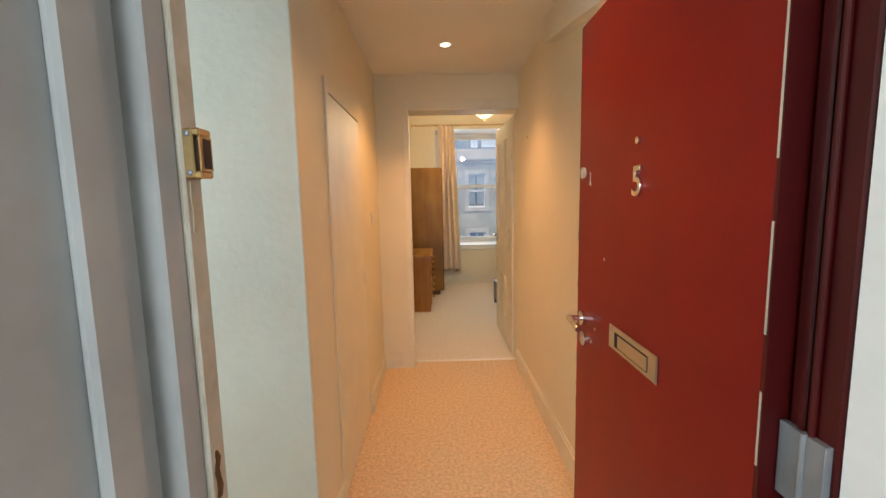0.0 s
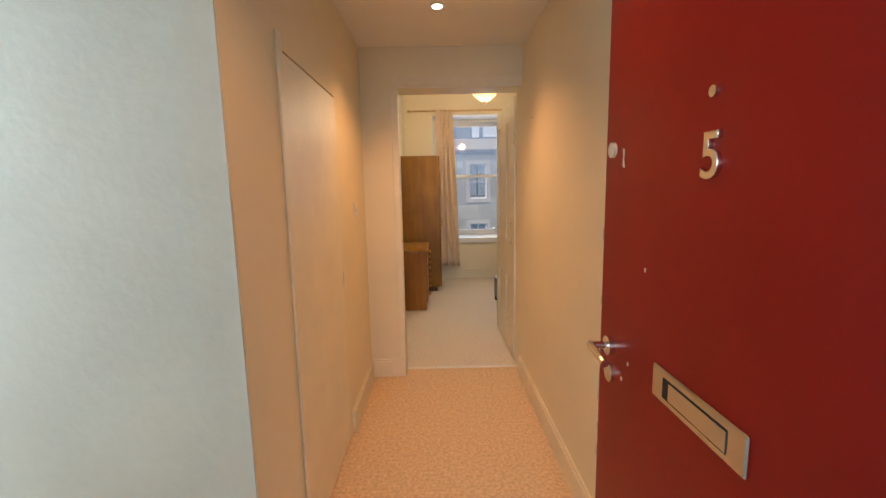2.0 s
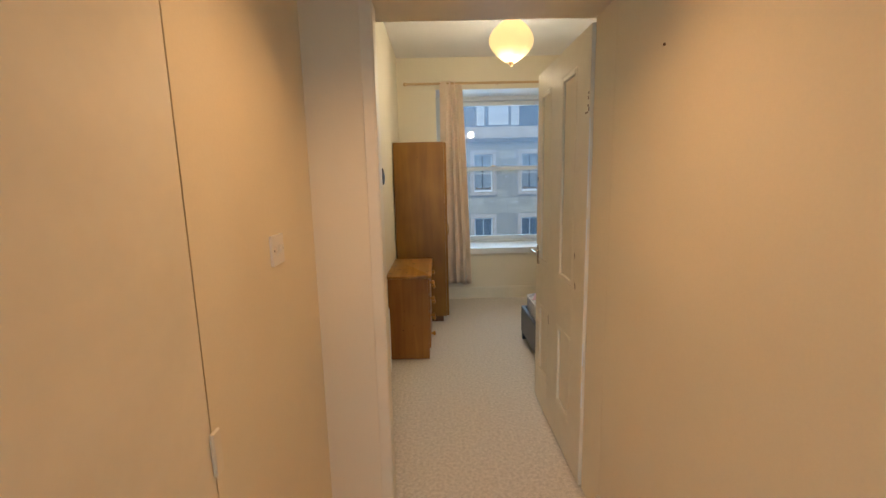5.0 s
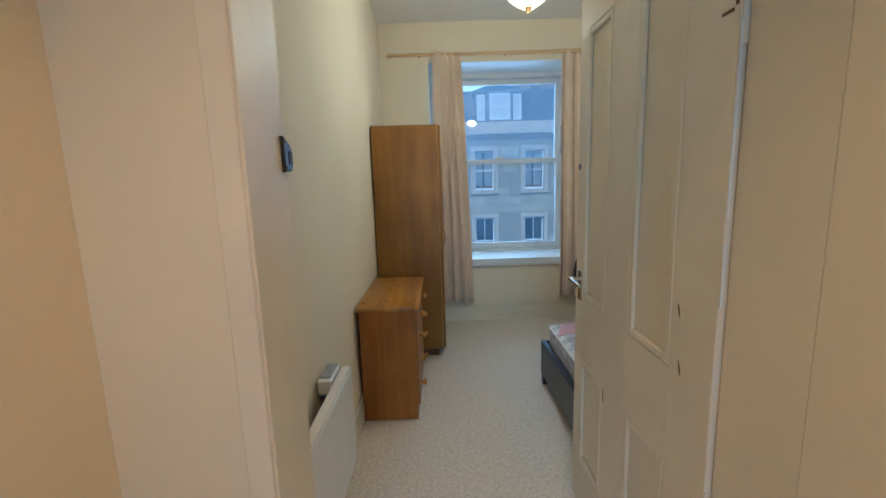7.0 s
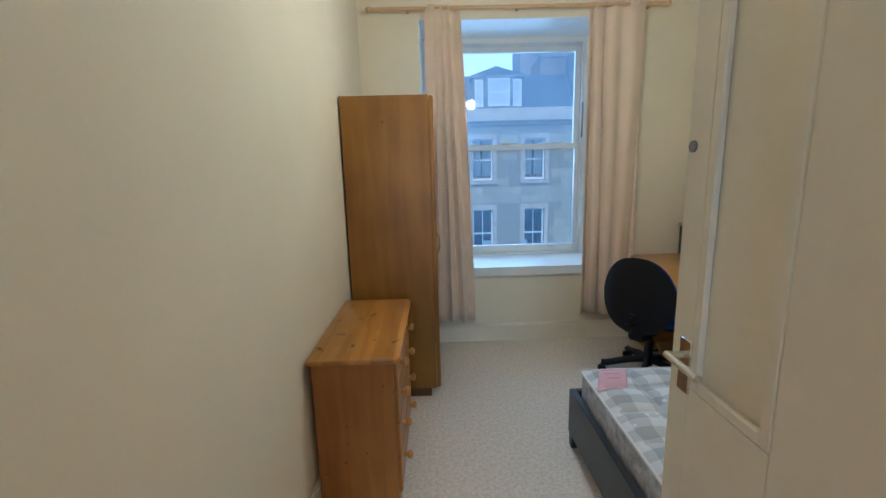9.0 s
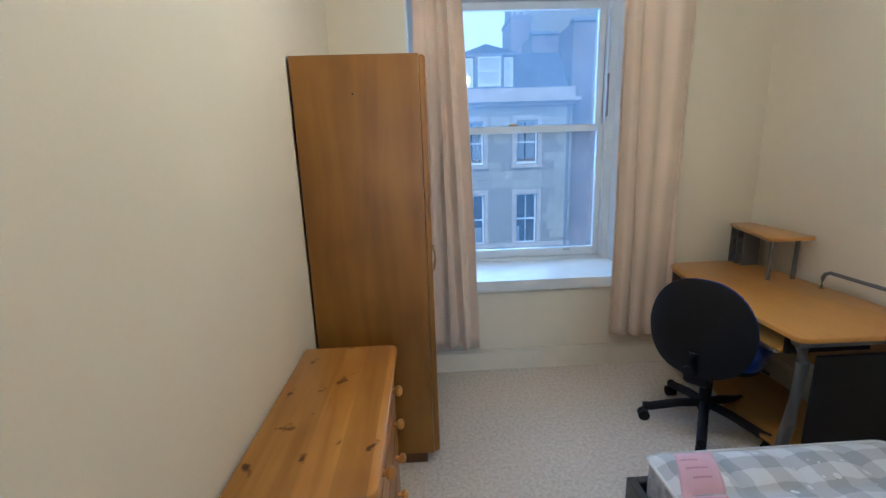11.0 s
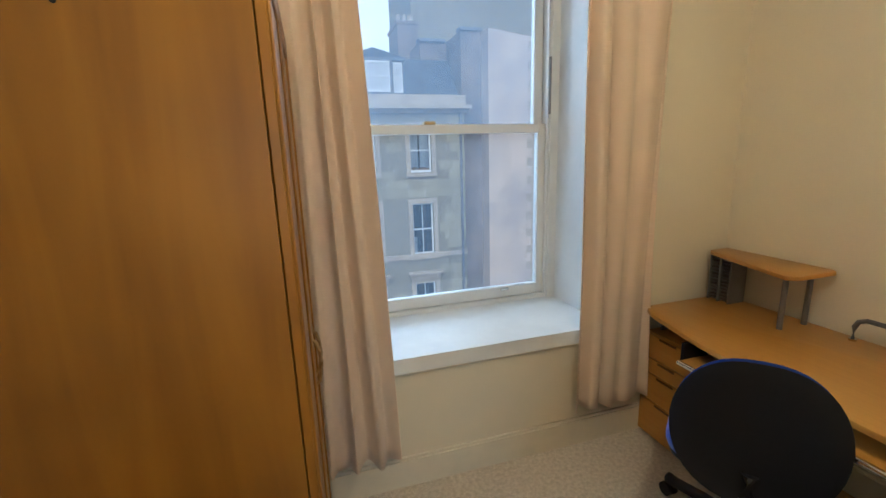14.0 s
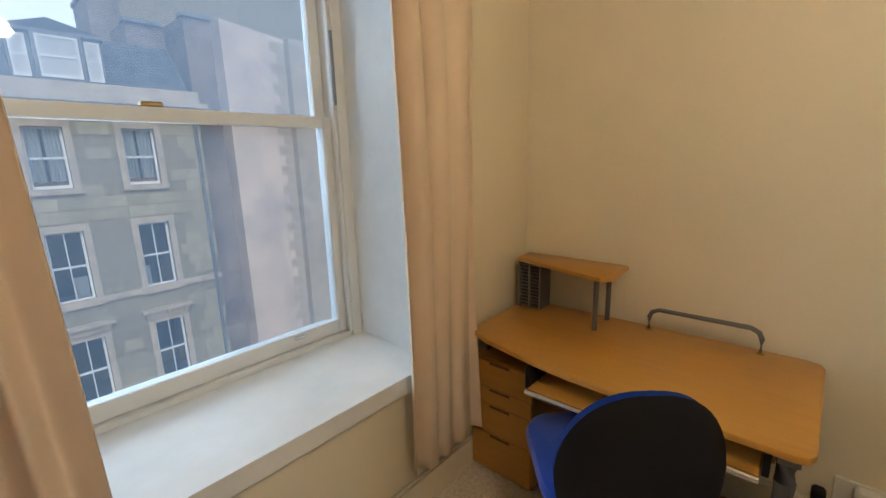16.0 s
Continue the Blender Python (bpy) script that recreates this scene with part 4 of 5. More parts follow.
for j in range(ny):
    for i in range(nx):
        b.faces.new((rows[j][i], rows[j][i + 1], rows[j + 1][i + 1], rows[j + 1][i]))
part("quilted_top", b, TICKING, mt, smooth=True)
part("border", slab(bmesh.new(), rounded(MX0, MX1, MY0, MY1, 0.045), MZ0, MZ1 - 0.016, 0.012), SIDEFAB, mt, "patterned grey border", smooth=True)
for zz in (MZ1 - 0.014, MZ0 + 0.012):
    ring = rounded(MX0 + 0.002, MX1 - 0.002, MY0 + 0.002, MY1 - 0.002, 0.045)
    part("piping", tube(bmesh.new(), [(x, y, zz) for x, y in ring + ring[:1]], 0.006, 8), PIPING, mt, smooth=True)
b = bmesh.new()
lx0, lx1, ly0, ly1 = MX0 + 0.004, MX0 + 0.135, MY1 - 0.215, MY1 - 0.014


def quilt_z(x, y):
    e = min(x - MX0, MX1 - x, y - MY0, MY1 - y)
    q = abs(math.sin(math.pi * (x - MX0) / 0.21)) ** 0.45 * abs(math.sin(math.pi * (y - MY1) / 0.19)) ** 0.45
    return MZ1 - 0.016 + min(1, e / 0.05) * 0.026 * q + 0.006 * min(1, e / 0.02)



g = []
for j in range(17):
    g.append([])
    for i in range(17):
        x, y = lx0 + (lx1 - lx0) * i / 16 + 0.085 * j / 16, ly0 + (ly1 - ly0) * j / 16
        g[-1].append(b.verts.new((x, y, max(quilt_z(x, y), MZ1 - 0.006) + 0.003)))
for j in range(16):
    for i in range(16):
        b.faces.new((g[j][i], g[j][i + 1], g[j + 1][i + 1], g[j + 1][i]))
lb = part("label", b, PINK, mt, "pink sewn-on cloth label", smooth=True)
lb.modifiers.new("thickness", "SOLIDIFY").thickness = 0.002
for k in range(3):
    pb = bmesh.new()
    y = ly0 + 0.07 + 0.035 * k
    v = [[pb.verts.new((x + 0.04, y + dy, max(quilt_z(x + 0.04, y + dy), MZ1 - 0.006) + 0.0055)) for x in (lx0 + 0.03, lx0 + 0.05, lx0 + 0.07, lx0 + 0.09 + 0.01 * (k % 2))] for dy in (0, 0.007)]
    for i in range(3):
        pb.faces.new((v[0][i], v[0][i + 1], v[1][i + 1], v[1][i]))
    part("label_print", pb, INK, lb, "faint print on the label")

# desk by the window
DZ = 0.69
dk = thing("desk", "beech-laminate computer desk with grey metal legs", "desk", (1.8, 6.1, 0))
top = [(2.10, 6.755), (1.65, 6.755), (1.605, 6.72), (1.572, 6.645), (1.545, 6.52), (1.518, 6.40), (1.500, 6.27), (1.486, 6.0), (1.475, 5.68), (1.484, 5.652), (1.51, 5.64), (2.05, 5.625), (2.085, 5.635), (2.10, 5.67)]
part("desktop", slab(bmesh.new(), top, DZ - 0.022, DZ, 0.005), BEECH, dk, smooth=True)
tb = tube(bmesh.new(), [(2.055, 6.17, DZ), (2.055, 6.17, DZ + 0.055), (2.055, 6.16, DZ + 0.078), (2.055, 6.135, DZ + 0.09), (2.055, 5.835, DZ + 0.09), (2.055, 5.81, DZ + 0.078), (2.055, 5.80, DZ + 0.055), (2.055, 5.80, DZ)], 0.009, 12)
part("rail", tb, GUNMETAL, dk, "bent grey metal rail", smooth=True)
for y in (6.17, 5.80):
    part("rail_collar", rod(bmesh.new(), (2.055, y, DZ), (2.055, y, DZ + 0.008), 0.013, 14), CHROME, dk, smooth=True)
sh = part("raised_shelf", slab(bmesh.new(), [(2.10, 6.75), (1.99, 6.75), (1.965, 6.73), (1.845, 6.30), (1.86, 6.278), (1.885, 6.27), (2.08, 6.27), (2.10, 6.29)], DZ + 0.225, DZ + 0.243, 0.004), BEECH, dk, smooth=True)
for x, y in ((1.915, 6.34), (2.055, 6.34)):
    part("shelf_leg", rod(bmesh.new(), (x, y, DZ), (x, y, DZ + 0.225), 0.0105, 14), GUNMETAL, sh, smooth=True)
rk = bmesh.new()
box(rk, 1.985, 2.085, 6.735, 6.742, DZ, DZ + 0.225)
box(rk, 1.985, 2.085, 6.628, 6.635, DZ, DZ + 0.225)
box(rk, 2.078, 2.085, 6.635, 6.735, DZ, DZ + 0.225)
box(rk, 1.985, 2.0, 6.68, 6.69, DZ, DZ + 0.225)
rack = part("disc_rack", rk, GUNMETAL, dk, "grey slotted disc rack")
for k in range(13):
    zz = DZ + 0.008 + k * 0.0165
    for y0, y1 in ((6.635, 6.68), (6.69, 6.735)):
        part("slat", boxes((1.988, 2.078, y0, y1, zz, zz + 0.004)), GUNMETAL, rack)
part("keyboard_tray", boxes((1.475, 1.80, 5.74, 6.40, DZ - 0.105, DZ - 0.088), bevel=0.003), BEECH, dk)
part("tray_edge", rod(bmesh.new(), (1.472, 5.74, DZ - 0.097), (1.472, 6.40, DZ - 0.097), 0.010, 12), CHROME, dk, "chrome tray edge", smooth=True)
for y in (5.722, 6.402):
    part("tray_runner", boxes((1.50, 1.85, y, y + 0.016, DZ - 0.10, DZ - 0.024)), BLACK, dk)
lf = tube(bmesh.new(), [(1.53, 5.69, DZ - 0.05), (1.545, 5.69, DZ - 0.12), (1.53, 5.69, 0.3), (1.49, 5.69, 0.03)], 0.024, 12)
part("front_leg", lf, GUNMETAL, dk, smooth=True)
part("back_leg", rod(bmesh.new(), (2.03, 5.69, 0.0), (2.03, 5.69, DZ - 0.05), 0.022, 14), GUNMETAL, dk, smooth=True)
part("top_bar", boxes((1.50, 2.06, 5.665, 5.715, DZ - 0.052, DZ - 0.022), bevel=0.004), GUNMETAL, dk)
part("foot_bar", boxes((1.46, 2.07, 5.665, 5.715, 0.0, 0.03), bevel=0.004), GUNMETAL, dk)
part("end_panel", boxes((1.60, 2.0, 5.685, 5.697, 0.09, DZ - 0.10), bevel=0.003), BLACK, dk, "black plastic end panel")
part("back_panel", boxes((2.035, 2.05, 5.715, 6.45, 0.30, DZ - 0.022)), BEECH, dk)
part("lower_shelf", slab(bmesh.new(), [(2.03, 5.72), (2.03, 6.44), (1.70, 6.44), (1.58, 6.10), (1.62, 5.72)], 0.075, 0.093, 0.003), BEECH, dk)

pd = thing("desk_pedestal", "beech-laminate drawer pedestal under the desk", "drawer unit", (1.85, 6.6, 0))
part("body", boxes((1.665, 2.05, 6.47, 6.775, 0.02, 0.555), bevel=0.002), BEECH, pd)
part("plinth", boxes((1.68, 2.04, 6.48, 6.77, 0.0, 0.02)), BLACK, pd)
for y in (6.49, 6.74):
    part("support", boxes((1.72, 2.0, y, y + 0.01, 0.555, DZ - 0.022)), GUNMETAL, pd)
for z0, z1 in ((0.025, 0.207), (0.212, 0.350), (0.355, 0.428), (0.433, 0.552)):
    dr = part("drawer_front", boxes((1.645, 1.663, 6.472, 6.773, z0, z1), bevel=0.003), BEECH, pd)
    # dark strip on the flat front stands in for the cut-out's shade
    part("finger_pull", boxes((1.6425, 1.645, 6.575, 6.675, z1 - 0.014, z1 - 0.002), bevel=0.001), TEAKEDGE, dr, "dark strip for the shade in a finger cut-out")

# swivel chair, built round its own base and turned to the desk
cr = thing("office_chair", "blue fabric swivel chair with a black plastic back", "office chair", (1.47, 6.105, 0), turn=pose(0, 0, 0, 0, 0, -50))
for k in range(5):
    a = radians(72 * k + 69)
    c, s = math.cos(a), math.sin(a)
    lg = tube(bmesh.new(), [(0.02 * c, 0.02 * s, 0.13), (0.12 * c, 0.12 * s, 0.115), (0.25 * c, 0.25 * s, 0.078), (0.285 * c, 0.285 * s, 0.075)], 0.022, 10)
    leg = part("leg", lg, BLACK, cr, smooth=True)
    wb = bmesh.new()
    for o in (-0.014, 0.014):
        rod(wb, (0.28 * c - s * (o - 0.008), 0.28 * s + c * (o - 0.008), 0.028), (0.28 * c - s * (o + 0.008), 0.28 * s + c * (o + 0.008), 0.028), 0.028, 18)
    rod(wb, (0.28 * c, 0.28 * s, 0.028), (0.28 * c, 0.28 * s, 0.075), 0.009, 10)
    part("caster", wb, BLACK, leg, smooth=True)
part("gas_column", rod(rod(bmesh.new(), (0, 0, 0.09), (0, 0, 0.26), 0.028), (0, 0, 0.26), (0, 0, 0.40), 0.018), BLACK, cr, smooth=True)
part("mechanism", boxes((-0.09, 0.09, -0.16, 0.10, 0.375, 0.41), bevel=0.01), BLACK, cr)
part("tilt_housing", boxes((-0.055, 0.055, -0.20, 0.06, 0.305, 0.378), bevel=0.014), BLACK, cr)
part("tension_knob", rod(rod(bmesh.new(), (0, 0.06, 0.345), (0, 0.13, 0.34), 0.012), (0, 0.11, 0.342), (0, 0.15, 0.338), 0.03), BLACK, cr, smooth=True)
part("height_knob", rod(rod(bmesh.new(), (0, -0.275, 0.43), (0, -0.31, 0.43), 0.010), (0, -0.30, 0.43), (0, -0.325, 0.43), 0.024), BLACK, cr, smooth=True)
part("lever", tube(bmesh.new(), [(0.08, 0, 0.39), (0.2, 0.02, 0.385), (0.24, 0.02, 0.37)], 0.007, 8), BLACK, cr)
part("seat", slab(bmesh.new(), rounded(-0.23, 0.23, -0.20, 0.24, 0.11, 8), 0.425, 0.49, 0.025), BLUE, cr, smooth=True)
part("seat_pan", slab(bmesh.new(), rounded(-0.22, 0.22, -0.19, 0.23, 0.11, 8), 0.408, 0.428, 0.006), BLACK, cr, smooth=True)


def backrest(y, grow, thick, name, mat, label=""):
    """A rounded, slightly hollow back: wide at its lower third, narrower above."""
    b = bmesh.new()
    n, m = 40, 8
    front, rear = [], []
    for side, store in ((1, front), (-1, rear)):
        cen = b.verts.new((0, 0, 0))
        rings = []
        for j in range(1, m + 1):
            f = j / m
            ring = []
            for i in range(n):
                a = 2 * math.pi * i / n
                cx, cz = math.cos(a), math.sin(a)
                w = 0.216 + grow - 0.035 * max(0, cz)
                h = 0.23 + grow
                x = f * w * math.copysign(abs(cx) ** 0.80, cx)
                z = f * h * math.copysign(abs(cz) ** 0.85, cz)
                d = thick * (1 - f ** 6) * 0.5 * side
                ring.append(b.verts.new((x, y + d + 0.9 * x * x - 0.10 * z * abs(z) * 1.2, 0.607 + z)))
            rings.append(ring)
        cen.co = (0, y + thick * 0.5 * side, 0.607)
        for i in range(n):
            f = (cen, rings[0][i], rings[0][(i + 1) % n])
            b.faces.new(f if side < 0 else f[::-1])
        for p, q in zip(rings, rings[1:]):
            for i in range(n):
                f = (p[i], q[i], q[(i + 1) % n], p[(i + 1) % n])
                b.faces.new(f if side < 0 else f[::-1])
    bmesh.ops.remove_doubles(b, verts=b.verts, dist=0.0005)
    bmesh.ops.recalc_face_normals(b, faces=b.faces)
    return part(name, b, mat, cr, label, smooth=True)


backrest(-0.215, 0.0, 0.05, "back_cushion", BLUE, "blue fabric back cushion")
backrest(-0.245, 0.004, 0.03, "back_shell", BLACK, "black plastic back shell")
part("back_bar", tube(bmesh.new(), [(0, -0.12, 0.39), (0, -0.25, 0.395), (0, -0.275, 0.43), (0, -0.262, 0.50)], 0.022, 10), BLACK, cr, smooth=True)

# socket and plug by the wall
pg = thing("plug_adaptor", "white plug-in timer in the wall socket", "plug", (2.12, 5.47, 0.2))
part("socket_plate", boxes((2.138, RX1, 5.40, 5.55, 0.18, 0.27), bevel=0.002), PLASTIC, pg)
part("body", boxes((2.075, 2.138, 5.43, 5.50, 0.17, 0.27), bevel=0.01), PLASTIC, pg, smooth=True)
bp = thing("plug", "black mains plug in the socket by the desk", "plug", (2.12, 5.57, 0.2))
part("body", boxes((2.105, RX1, 5.565, 5.605, 0.16, 0.21), bevel=0.008), BLACK, bp, smooth=True)

# ---- outside the window: the street and the tenement opposite ----
FY, GZ = 22.0, -9.6
structure("ground", boxes((-400, 400, -400, 500, GZ - 0.2, GZ)), ASPHALT, "asphalt street below the window", "ground")
structure("pavement", boxes((-40, 40, FY - 2.6, FY - 0.05, GZ, GZ + 0.14)), PALESTONE, "pale paved footway along the tenement", "pavement")

house = thing("tenement_house", "weathered sandstone tenement with sash windows across the street", "building", (0, FY, GZ))
XL, XR = -15.0, 6.25
COLS = [2.165 + 2.235 * k for k in range(-7, 2)]
ROWS_Z = [(0.82, 2.54), (-2.57, -0.42), (-5.95, -3.78), (-9.2, -7.0)]
GW = 0.44  # half a window's width
wb = bmesh.new()
edges_x = [XL] + [v for c in COLS for v in (c - GW, c + GW)] + [XR]
levels = [GZ] + [v for lo, hi in reversed(ROWS_Z) for v in (lo, hi)] + [3.1]
for i in range(len(edges_x) - 1):
    if i % 2 == 0:
        box(wb, edges_x[i], edges_x[i + 1], FY, FY + 0.4, GZ, 3.1)
    else:
        for j in range(0, len(levels) - 1, 2):
            box(wb, edges_x[i], edges_x[i + 1], FY, FY + 0.4, levels[j], levels[j + 1])
part("wall", wb, JOINT, house)
# near-black inner faces carry the shade of the unlit rooms
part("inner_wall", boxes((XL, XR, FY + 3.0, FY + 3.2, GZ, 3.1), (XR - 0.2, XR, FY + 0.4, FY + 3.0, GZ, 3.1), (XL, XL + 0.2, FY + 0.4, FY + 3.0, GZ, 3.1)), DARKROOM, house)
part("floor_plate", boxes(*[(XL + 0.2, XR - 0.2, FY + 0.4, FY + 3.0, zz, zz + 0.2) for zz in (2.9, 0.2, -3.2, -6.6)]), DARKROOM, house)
cor = bmesh.new()
box(cor, XL - 0.1, XR + 0.08, FY - 0.12, FY + 0.4, 3.1, 3.24)
box(cor, XL - 0.2, XR + 0.22, FY - 0.34, FY + 0.4, 3.24, 3.38)
box(cor, XL - 0.1, XR + 0.05, FY - 0.10, FY + 0.3, 3.38, 3.78)
part("cornice", cor, PALESTONE, house, "projecting stone cornice and parapet")
part("string_course", boxes((XL, XR + 0.03, FY - 0.07, FY, -2.69, -2.50)), PALESTONE, house)
part("downpipe", rod(bmesh.new(), (6.06, FY - 0.10, GZ), (6.06, FY - 0.10, 3.1), 0.055, 12), LEAD, house, smooth=True)

rnd = random.Random(5)
for ci, c in enumerate(COLS):
    for ri, (lo, hi) in enumerate(ROWS_Z):
        wn_ = part("window", boxes((c - GW - 0.17, c - GW, FY - 0.05, FY + 0.02, lo - 0.02, hi + 0.2), (c + GW, c + GW + 0.17, FY - 0.05, FY + 0.02, lo - 0.02, hi + 0.2), (c - GW, c + GW, FY - 0.05, FY + 0.02, hi, hi + 0.2), (c - GW - 0.19, c + GW + 0.19, FY - 0.10, FY + 0.14, lo - 0.16, lo - 0.02)), PALESTONE, house, "dressed stone window surround")
        fb = bmesh.new()
        y0, y1 = FY + 0.14, FY + 0.20
        mid = (lo + hi) / 2
        for x in (c - GW, c + GW - 0.06):
            box(fb, x, x + 0.06, y0, y1, lo, hi)
        for zz in (lo, hi - 0.06, mid - 0.03):
            box(fb, c - GW + 0.06, c + GW - 0.06, y0, y1, zz, zz + 0.06 + (0.03 if zz == lo else 0))
        if ri in (1, 2):
            box(fb, c - 0.014, c + 0.014, y0 + 0.005, y1, lo + 0.09, mid - 0.03)
            box(fb, c - 0.014, c + 0.014, y0 + 0.005, y1, mid + 0.03, hi - 0.06)
        part("sash", fb, WHITE, wn_)
        part("pane", boxes((c - GW + 0.05, c + GW - 0.05, y0 + 0.03, y0 + 0.036, lo + 0.05, hi - 0.05)), FARGLASS, wn_)
        if ri == 0:
            nb = bmesh.new()
            for s in (-1, 1):
                xa, xb = (c - GW + 0.05, c - 0.05) if s < 0 else (c + 0.02, c + GW - 0.05)
                v = [[nb.verts.new((xa + (xb - xa) * i / 14, y1 + 0.10 + 0.02 * math.sin(i * 1.9), lo + (hi - lo) * j)) for i in range(15)] for j in (0, 1)]
                for i in range(14):
                    nb.faces.new((v[0][i], v[0][i + 1], v[1][i + 1], v[1][i]))
            part("net_curtain", nb, NET, wn_, "white net curtain")
            fl = bmesh.new()
            for k in range(9):
                ball(fl, (c - 0.32 + 0.08 * k, y1 + 0.05, lo + 0.10 + 0.04 * rnd.random()), 0.06 + 0.03 * rnd.random(), seg=8)
            part("flower_box", fl, FLOWERS, wn_, "orange flowers in a window box")
        if ri == 1:
            part("blind", boxes((c + 0.05 if ci % 2 else c - 0.38, c + 0.38 if ci % 2 else c - 0.2, y1 + 0.2, y1 + 0.22, lo + 0.05, lo + 0.7)), NET, wn_)
        if ri == 2:
            hd = bmesh.new()
            box(hd, c - GW - 0.3, c + GW + 0.3, FY - 0.28, FY + 0.02, hi + 0.42, hi + 0.52)
            box(hd, c - GW - 0.2, c + GW + 0.2, FY - 0.14, FY + 0.02, hi + 0.2, hi + 0.42)
            for x in (c - GW - 0.12, c - 0.05, c + GW + 0.02):
                box(hd, x, x + 0.10, FY - 0.22, FY - 0.14, hi + 0.22, hi + 0.42)
            part("hood", hd, PALESTONE, wn_, "bracketed stone hood")

# mansard roof with its dormer
rb = bmesh.new()
vs = [rb.verts.new(p) for p in ((XL, FY + 0.3, 3.5), (XR, FY + 0.3, 3.5), (XR, FY + 1.9, 5.45), (XL, FY + 1.9, 5.45), (XR, FY + 8, 5.8), (XL, FY + 8, 5.8))]
rb.faces.new(vs[:4])
rb.faces.new((vs[3], vs[2], vs[4], vs[5]))
part("roof", rb, SLATE, house, "dark slate mansard roof")
for dx in (2.93, -3.2, -9.0):
    dm = part("dormer", boxes((dx - 1.06, dx + 1.06, FY + 0.62, FY + 3.0, 3.6, 5.12), (dx - 1.14, dx + 1.14, FY + 0.50, FY + 3.0, 5.12, 5.20), (dx - 0.55, dx + 0.55, FY + 0.40, FY + 0.62, 3.6, 5.12)), LEAD, house, "lead-clad bay dormer")
    db = bmesh.new()
    base = [db.verts.new(p) for p in ((dx - 1.17, FY + 0.50, 5.20), (dx + 1.17, FY + 0.50, 5.20), (dx + 1.17, FY + 3, 5.20), (dx - 1.17, FY + 3, 5.20))]
    ap = [db.verts.new((dx, FY + 1.25, 5.72)), db.verts.new((dx, FY + 3, 5.72))]
    db.faces.new((base[0], base[1], ap[0]))
    db.faces.new((base[1], base[2], ap[1], ap[0]))
    db.faces.new((base[3], base[0], ap[0], ap[1]))
    part("dormer_roof", db, SLATE, dm)
    for x0, x1, yy in ((dx - 0.46, dx + 0.46, FY + 0.40), (dx - 1.0, dx - 0.64, FY + 0.62), (dx + 0.64, dx + 1.0, FY + 0.62)):
        fb = bmesh.new()
        for q in ((x0, x0 + 0.05, 3.92, 5.04), (x1 - 0.05, x1, 3.92, 5.04), (x0 + 0.05, x1 - 0.05, 3.92, 4.00), (x0 + 0.05, x1 - 0.05, 4.98, 5.04), (x0 + 0.05, x1 - 0.05, 4.46, 4.52)):
            box(fb, q[0], q[1], yy - 0.05, yy, q[2], q[3])
        part("dormer_sash", fb, WHITE, dm)
        part("dormer_blind", boxes((x0 + 0.05, x1 - 0.05, yy - 0.02, yy - 0.012, 4.00, 4.98)), NET, dm, "pale blind behind the dormer pane")

# taller stone house behind and the gable beside it
tall = thing("corner_house", "tall dark stone house with a harled gable", "building", (8, FY, GZ))
rb = boxes((4.35, 6.35, FY + 3.6, FY + 12, GZ, 5.6), (5.15, 6.35, FY + 2.4, FY + 12, GZ, 6.3))
part("rear_block", rb, DARKSTONE, tall, "dark stone gable")
part("chimney", boxes((4.6, 5.6, FY + 4.3, FY + 6.5, 5.6, 7.5), (4.55, 5.65, FY + 4.25, FY + 6.55, 7.5, 7.65)), DARKSTONE, tall)
for x in (4.8, 5.1, 5.4):
    part("chimney_pot", rod(bmesh.new(), (x, FY + 5.0, 7.65), (x, FY + 5.0, 8.1), 0.13, 12, 0.10), PALESTONE, tall, "buff clay chimney pot", smooth=True)
# the return's shade is given by the darker stone colour
part("upper_block", boxes((6.35, 7.22, FY + 0.5, FY + 12, GZ, 6.3)), DARKSTONE, tall, "stone return with its shade in the colour")
gb = boxes((7.22, 9.55, FY - 0.25, FY + 12, GZ, 6.25))
for v in gb.verts:
    if v.co.z > 6 and v.co.x > 9:
        v.co.z = 5.95
part("gable", gb, PINKRENDER, tall, "pinkish harled gable")
part("coping", boxes((6.3, 7.22, FY + 0.42, FY + 0.9, 6.3, 6.42), (5.1, 6.3, FY + 2.3, FY + 2.8, 6.3, 6.42)), LEAD, tall)
part("front", boxes((9.55, 26, FY - 0.6, FY + 12, GZ, 5.95)), PALESTONE, tall, "pale dressed stone front")
qm = [boxes((-w, 0.0, -0.03, 0.0, 0.01, 0.37), bevel=0.01) for w in (0.34, 0.58)]
qme = []
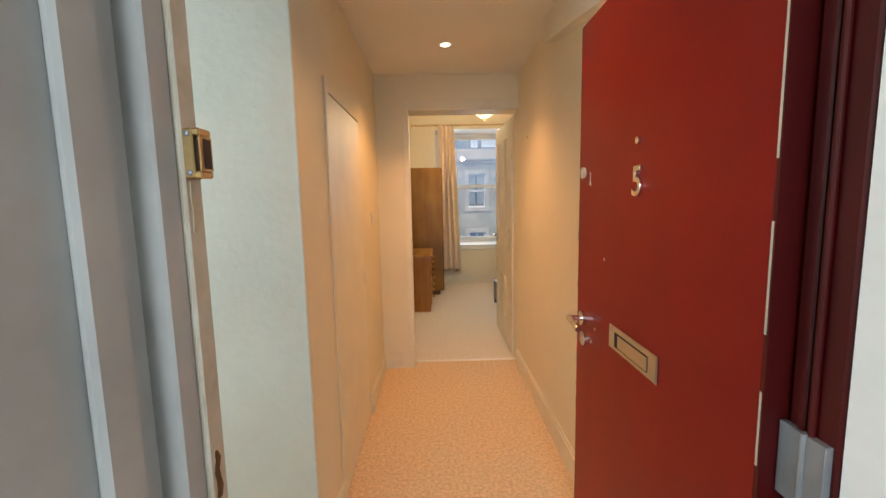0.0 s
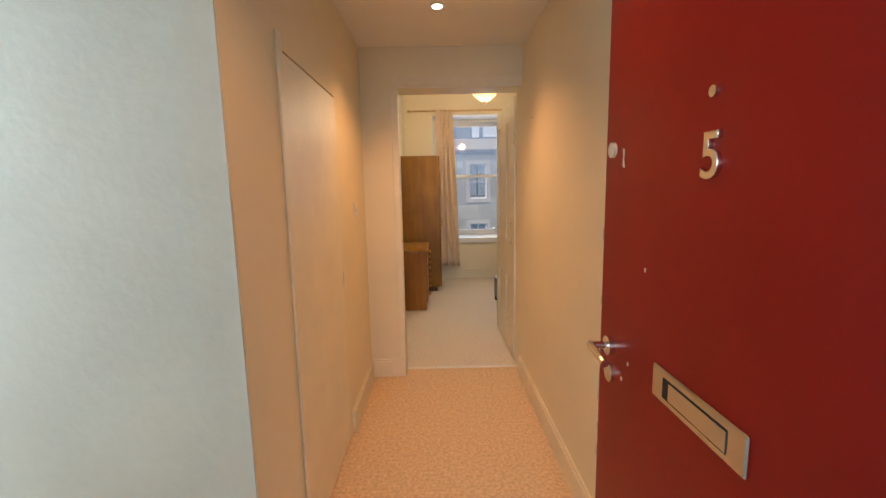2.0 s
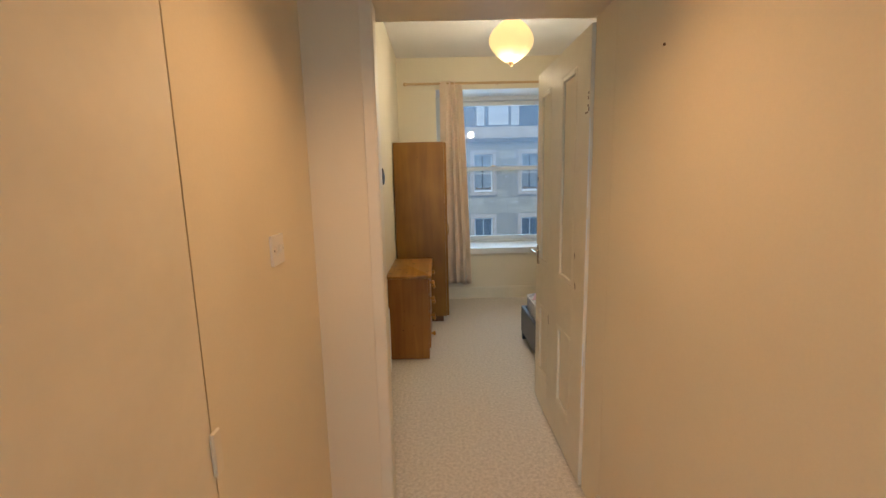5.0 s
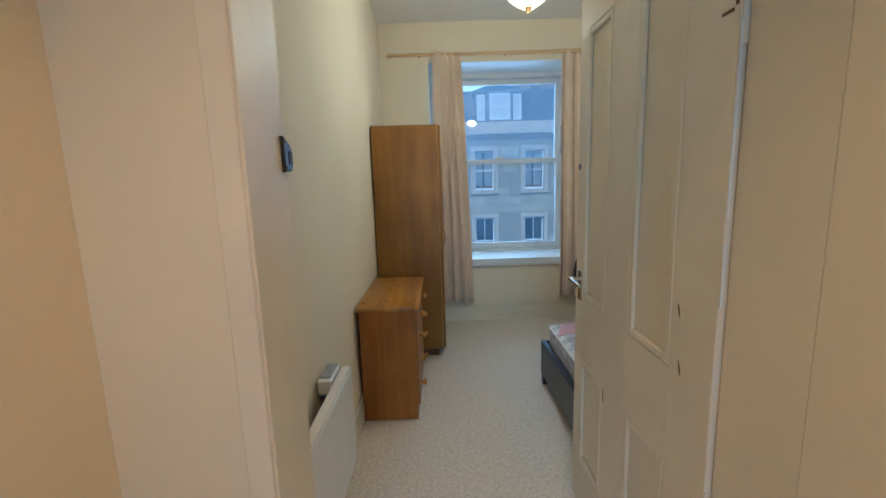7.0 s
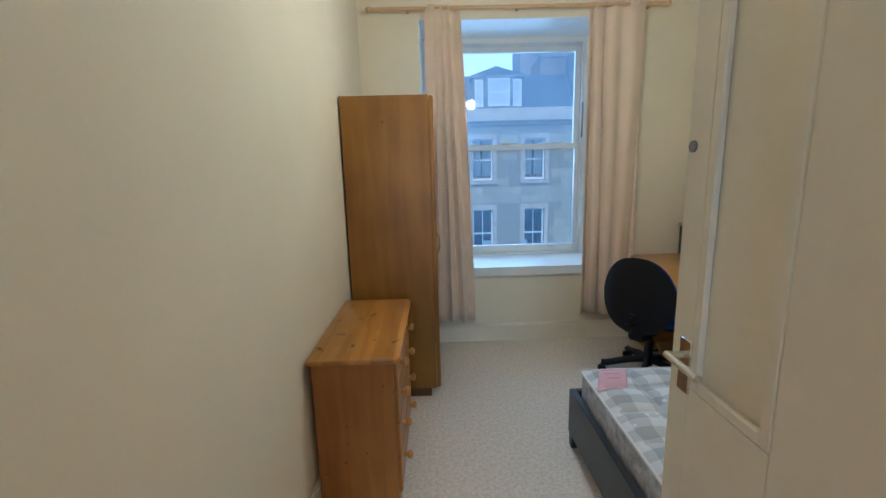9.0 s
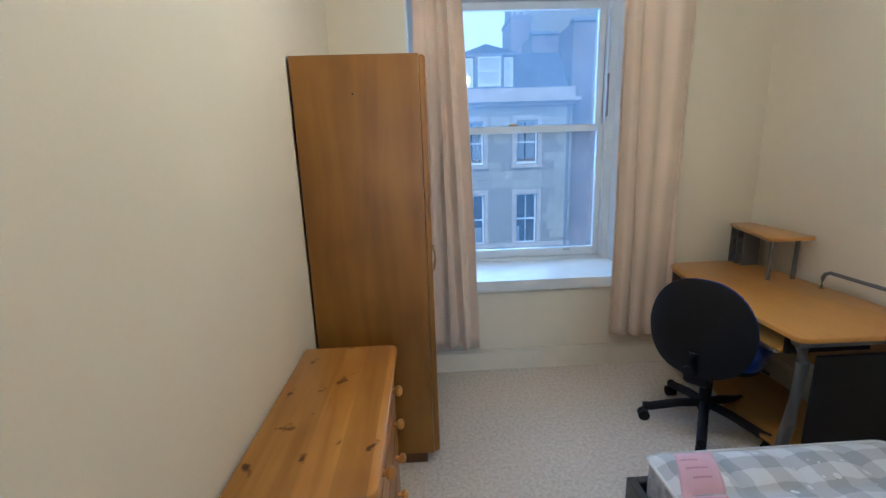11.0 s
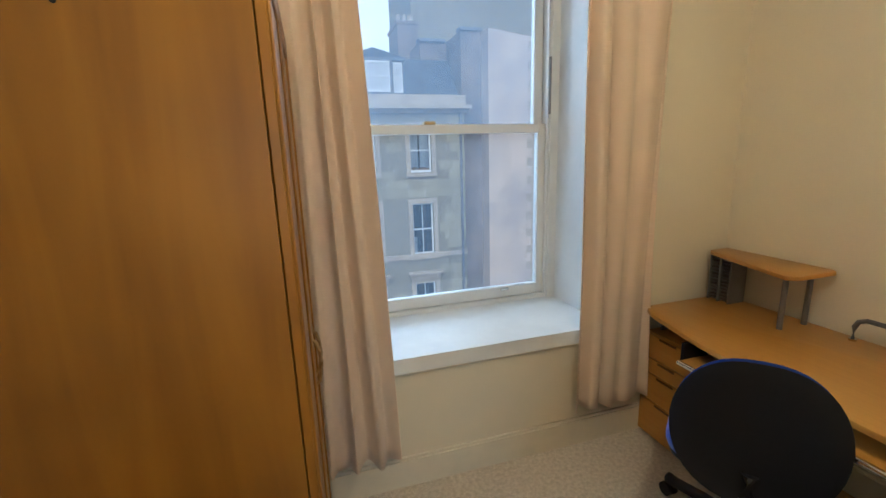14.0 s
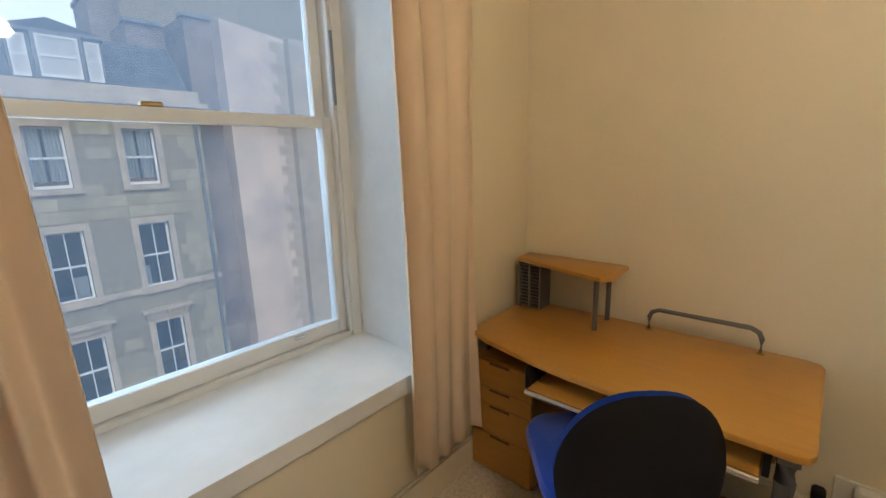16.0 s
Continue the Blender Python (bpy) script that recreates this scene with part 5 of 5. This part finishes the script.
for sb in qm:
    me = bpy.data.meshes.new("quoin")
    sb.to_mesh(me)
    sb.free()
    me.materials.append(PALESTONE)
    qme.append(me)
for k in range(38):
    o = new("quoin", qme[k % 2])
    o.parent = tall
    o.location = Vector((9.54, FY - 0.25, -8.6 + 0.38 * k)) - ORIGIN[tall]
back = thing("tower_block", "tall hazy stone building behind the roofs", "building", (16, FY + 13, GZ))
part("wall", boxes((7.3, 30, FY + 12.6, FY + 20, GZ, 16)), JOINT, back)

# ashlar of the tenement, nearest stretch as single stones; laid round the windows
stones = []
course = 0.36
z = 3.06
k = 0
while z - course > -7.2 and len(stones) < 300:
    x = -0.6 + (0.35 if k % 2 else 0.0)
    while x < XR - 0.05:
        w = rnd.choice((0.5, 0.62, 0.75, 0.9))
        x1 = min(x + w, XR)
        z0 = z - course
        blocked = any(c - GW - 0.19 < x1 and c + GW + 0.19 > x and lo - 0.2 < z and hi + (0.5 if n_ == 2 else 0.2) > z0 for c in COLS for n_, (lo, hi) in enumerate(ROWS_Z)) or (z0 < -2.48 and z > -2.71)
        if not blocked and x1 - x > 0.2:
            stones.append((x, x1, z0, z))
        x = x1
    z -= course
    k += 1
me_by_w = {}
for x0, x1, z0, z1 in stones[:300]:
    key = round(x1 - x0, 2)
    if key not in me_by_w:
        sb = boxes((0.008, key - 0.008, -0.022, 0.0, 0.008, course - 0.008), bevel=0.006)
        me = bpy.data.meshes.new("stone")
        sb.to_mesh(me)
        sb.free()
        me.materials.append(SANDSTONE)
        me_by_w[key] = me
    s = new("stone", me_by_w[key])
    s.parent = house
    s.location = Vector((x0, FY, z0)) - ORIGIN[house]

# overcast sky far behind the roofs
m = bpy.data.materials.new("overcast_sky")
m.use_nodes = True
n = m.node_tree.nodes
e = n.new("ShaderNodeEmission")
e.inputs[0].default_value, e.inputs[1].default_value = (0.93, 0.97, 1.0, 1), 1.15
m.node_tree.links.new(e.outputs[0], n["Material Output"].inputs[0])
structure("backdrop", boxes((-300, 300, 180, 181, -20, 160)), m, "plain overcast white sky in the distance", "sky")
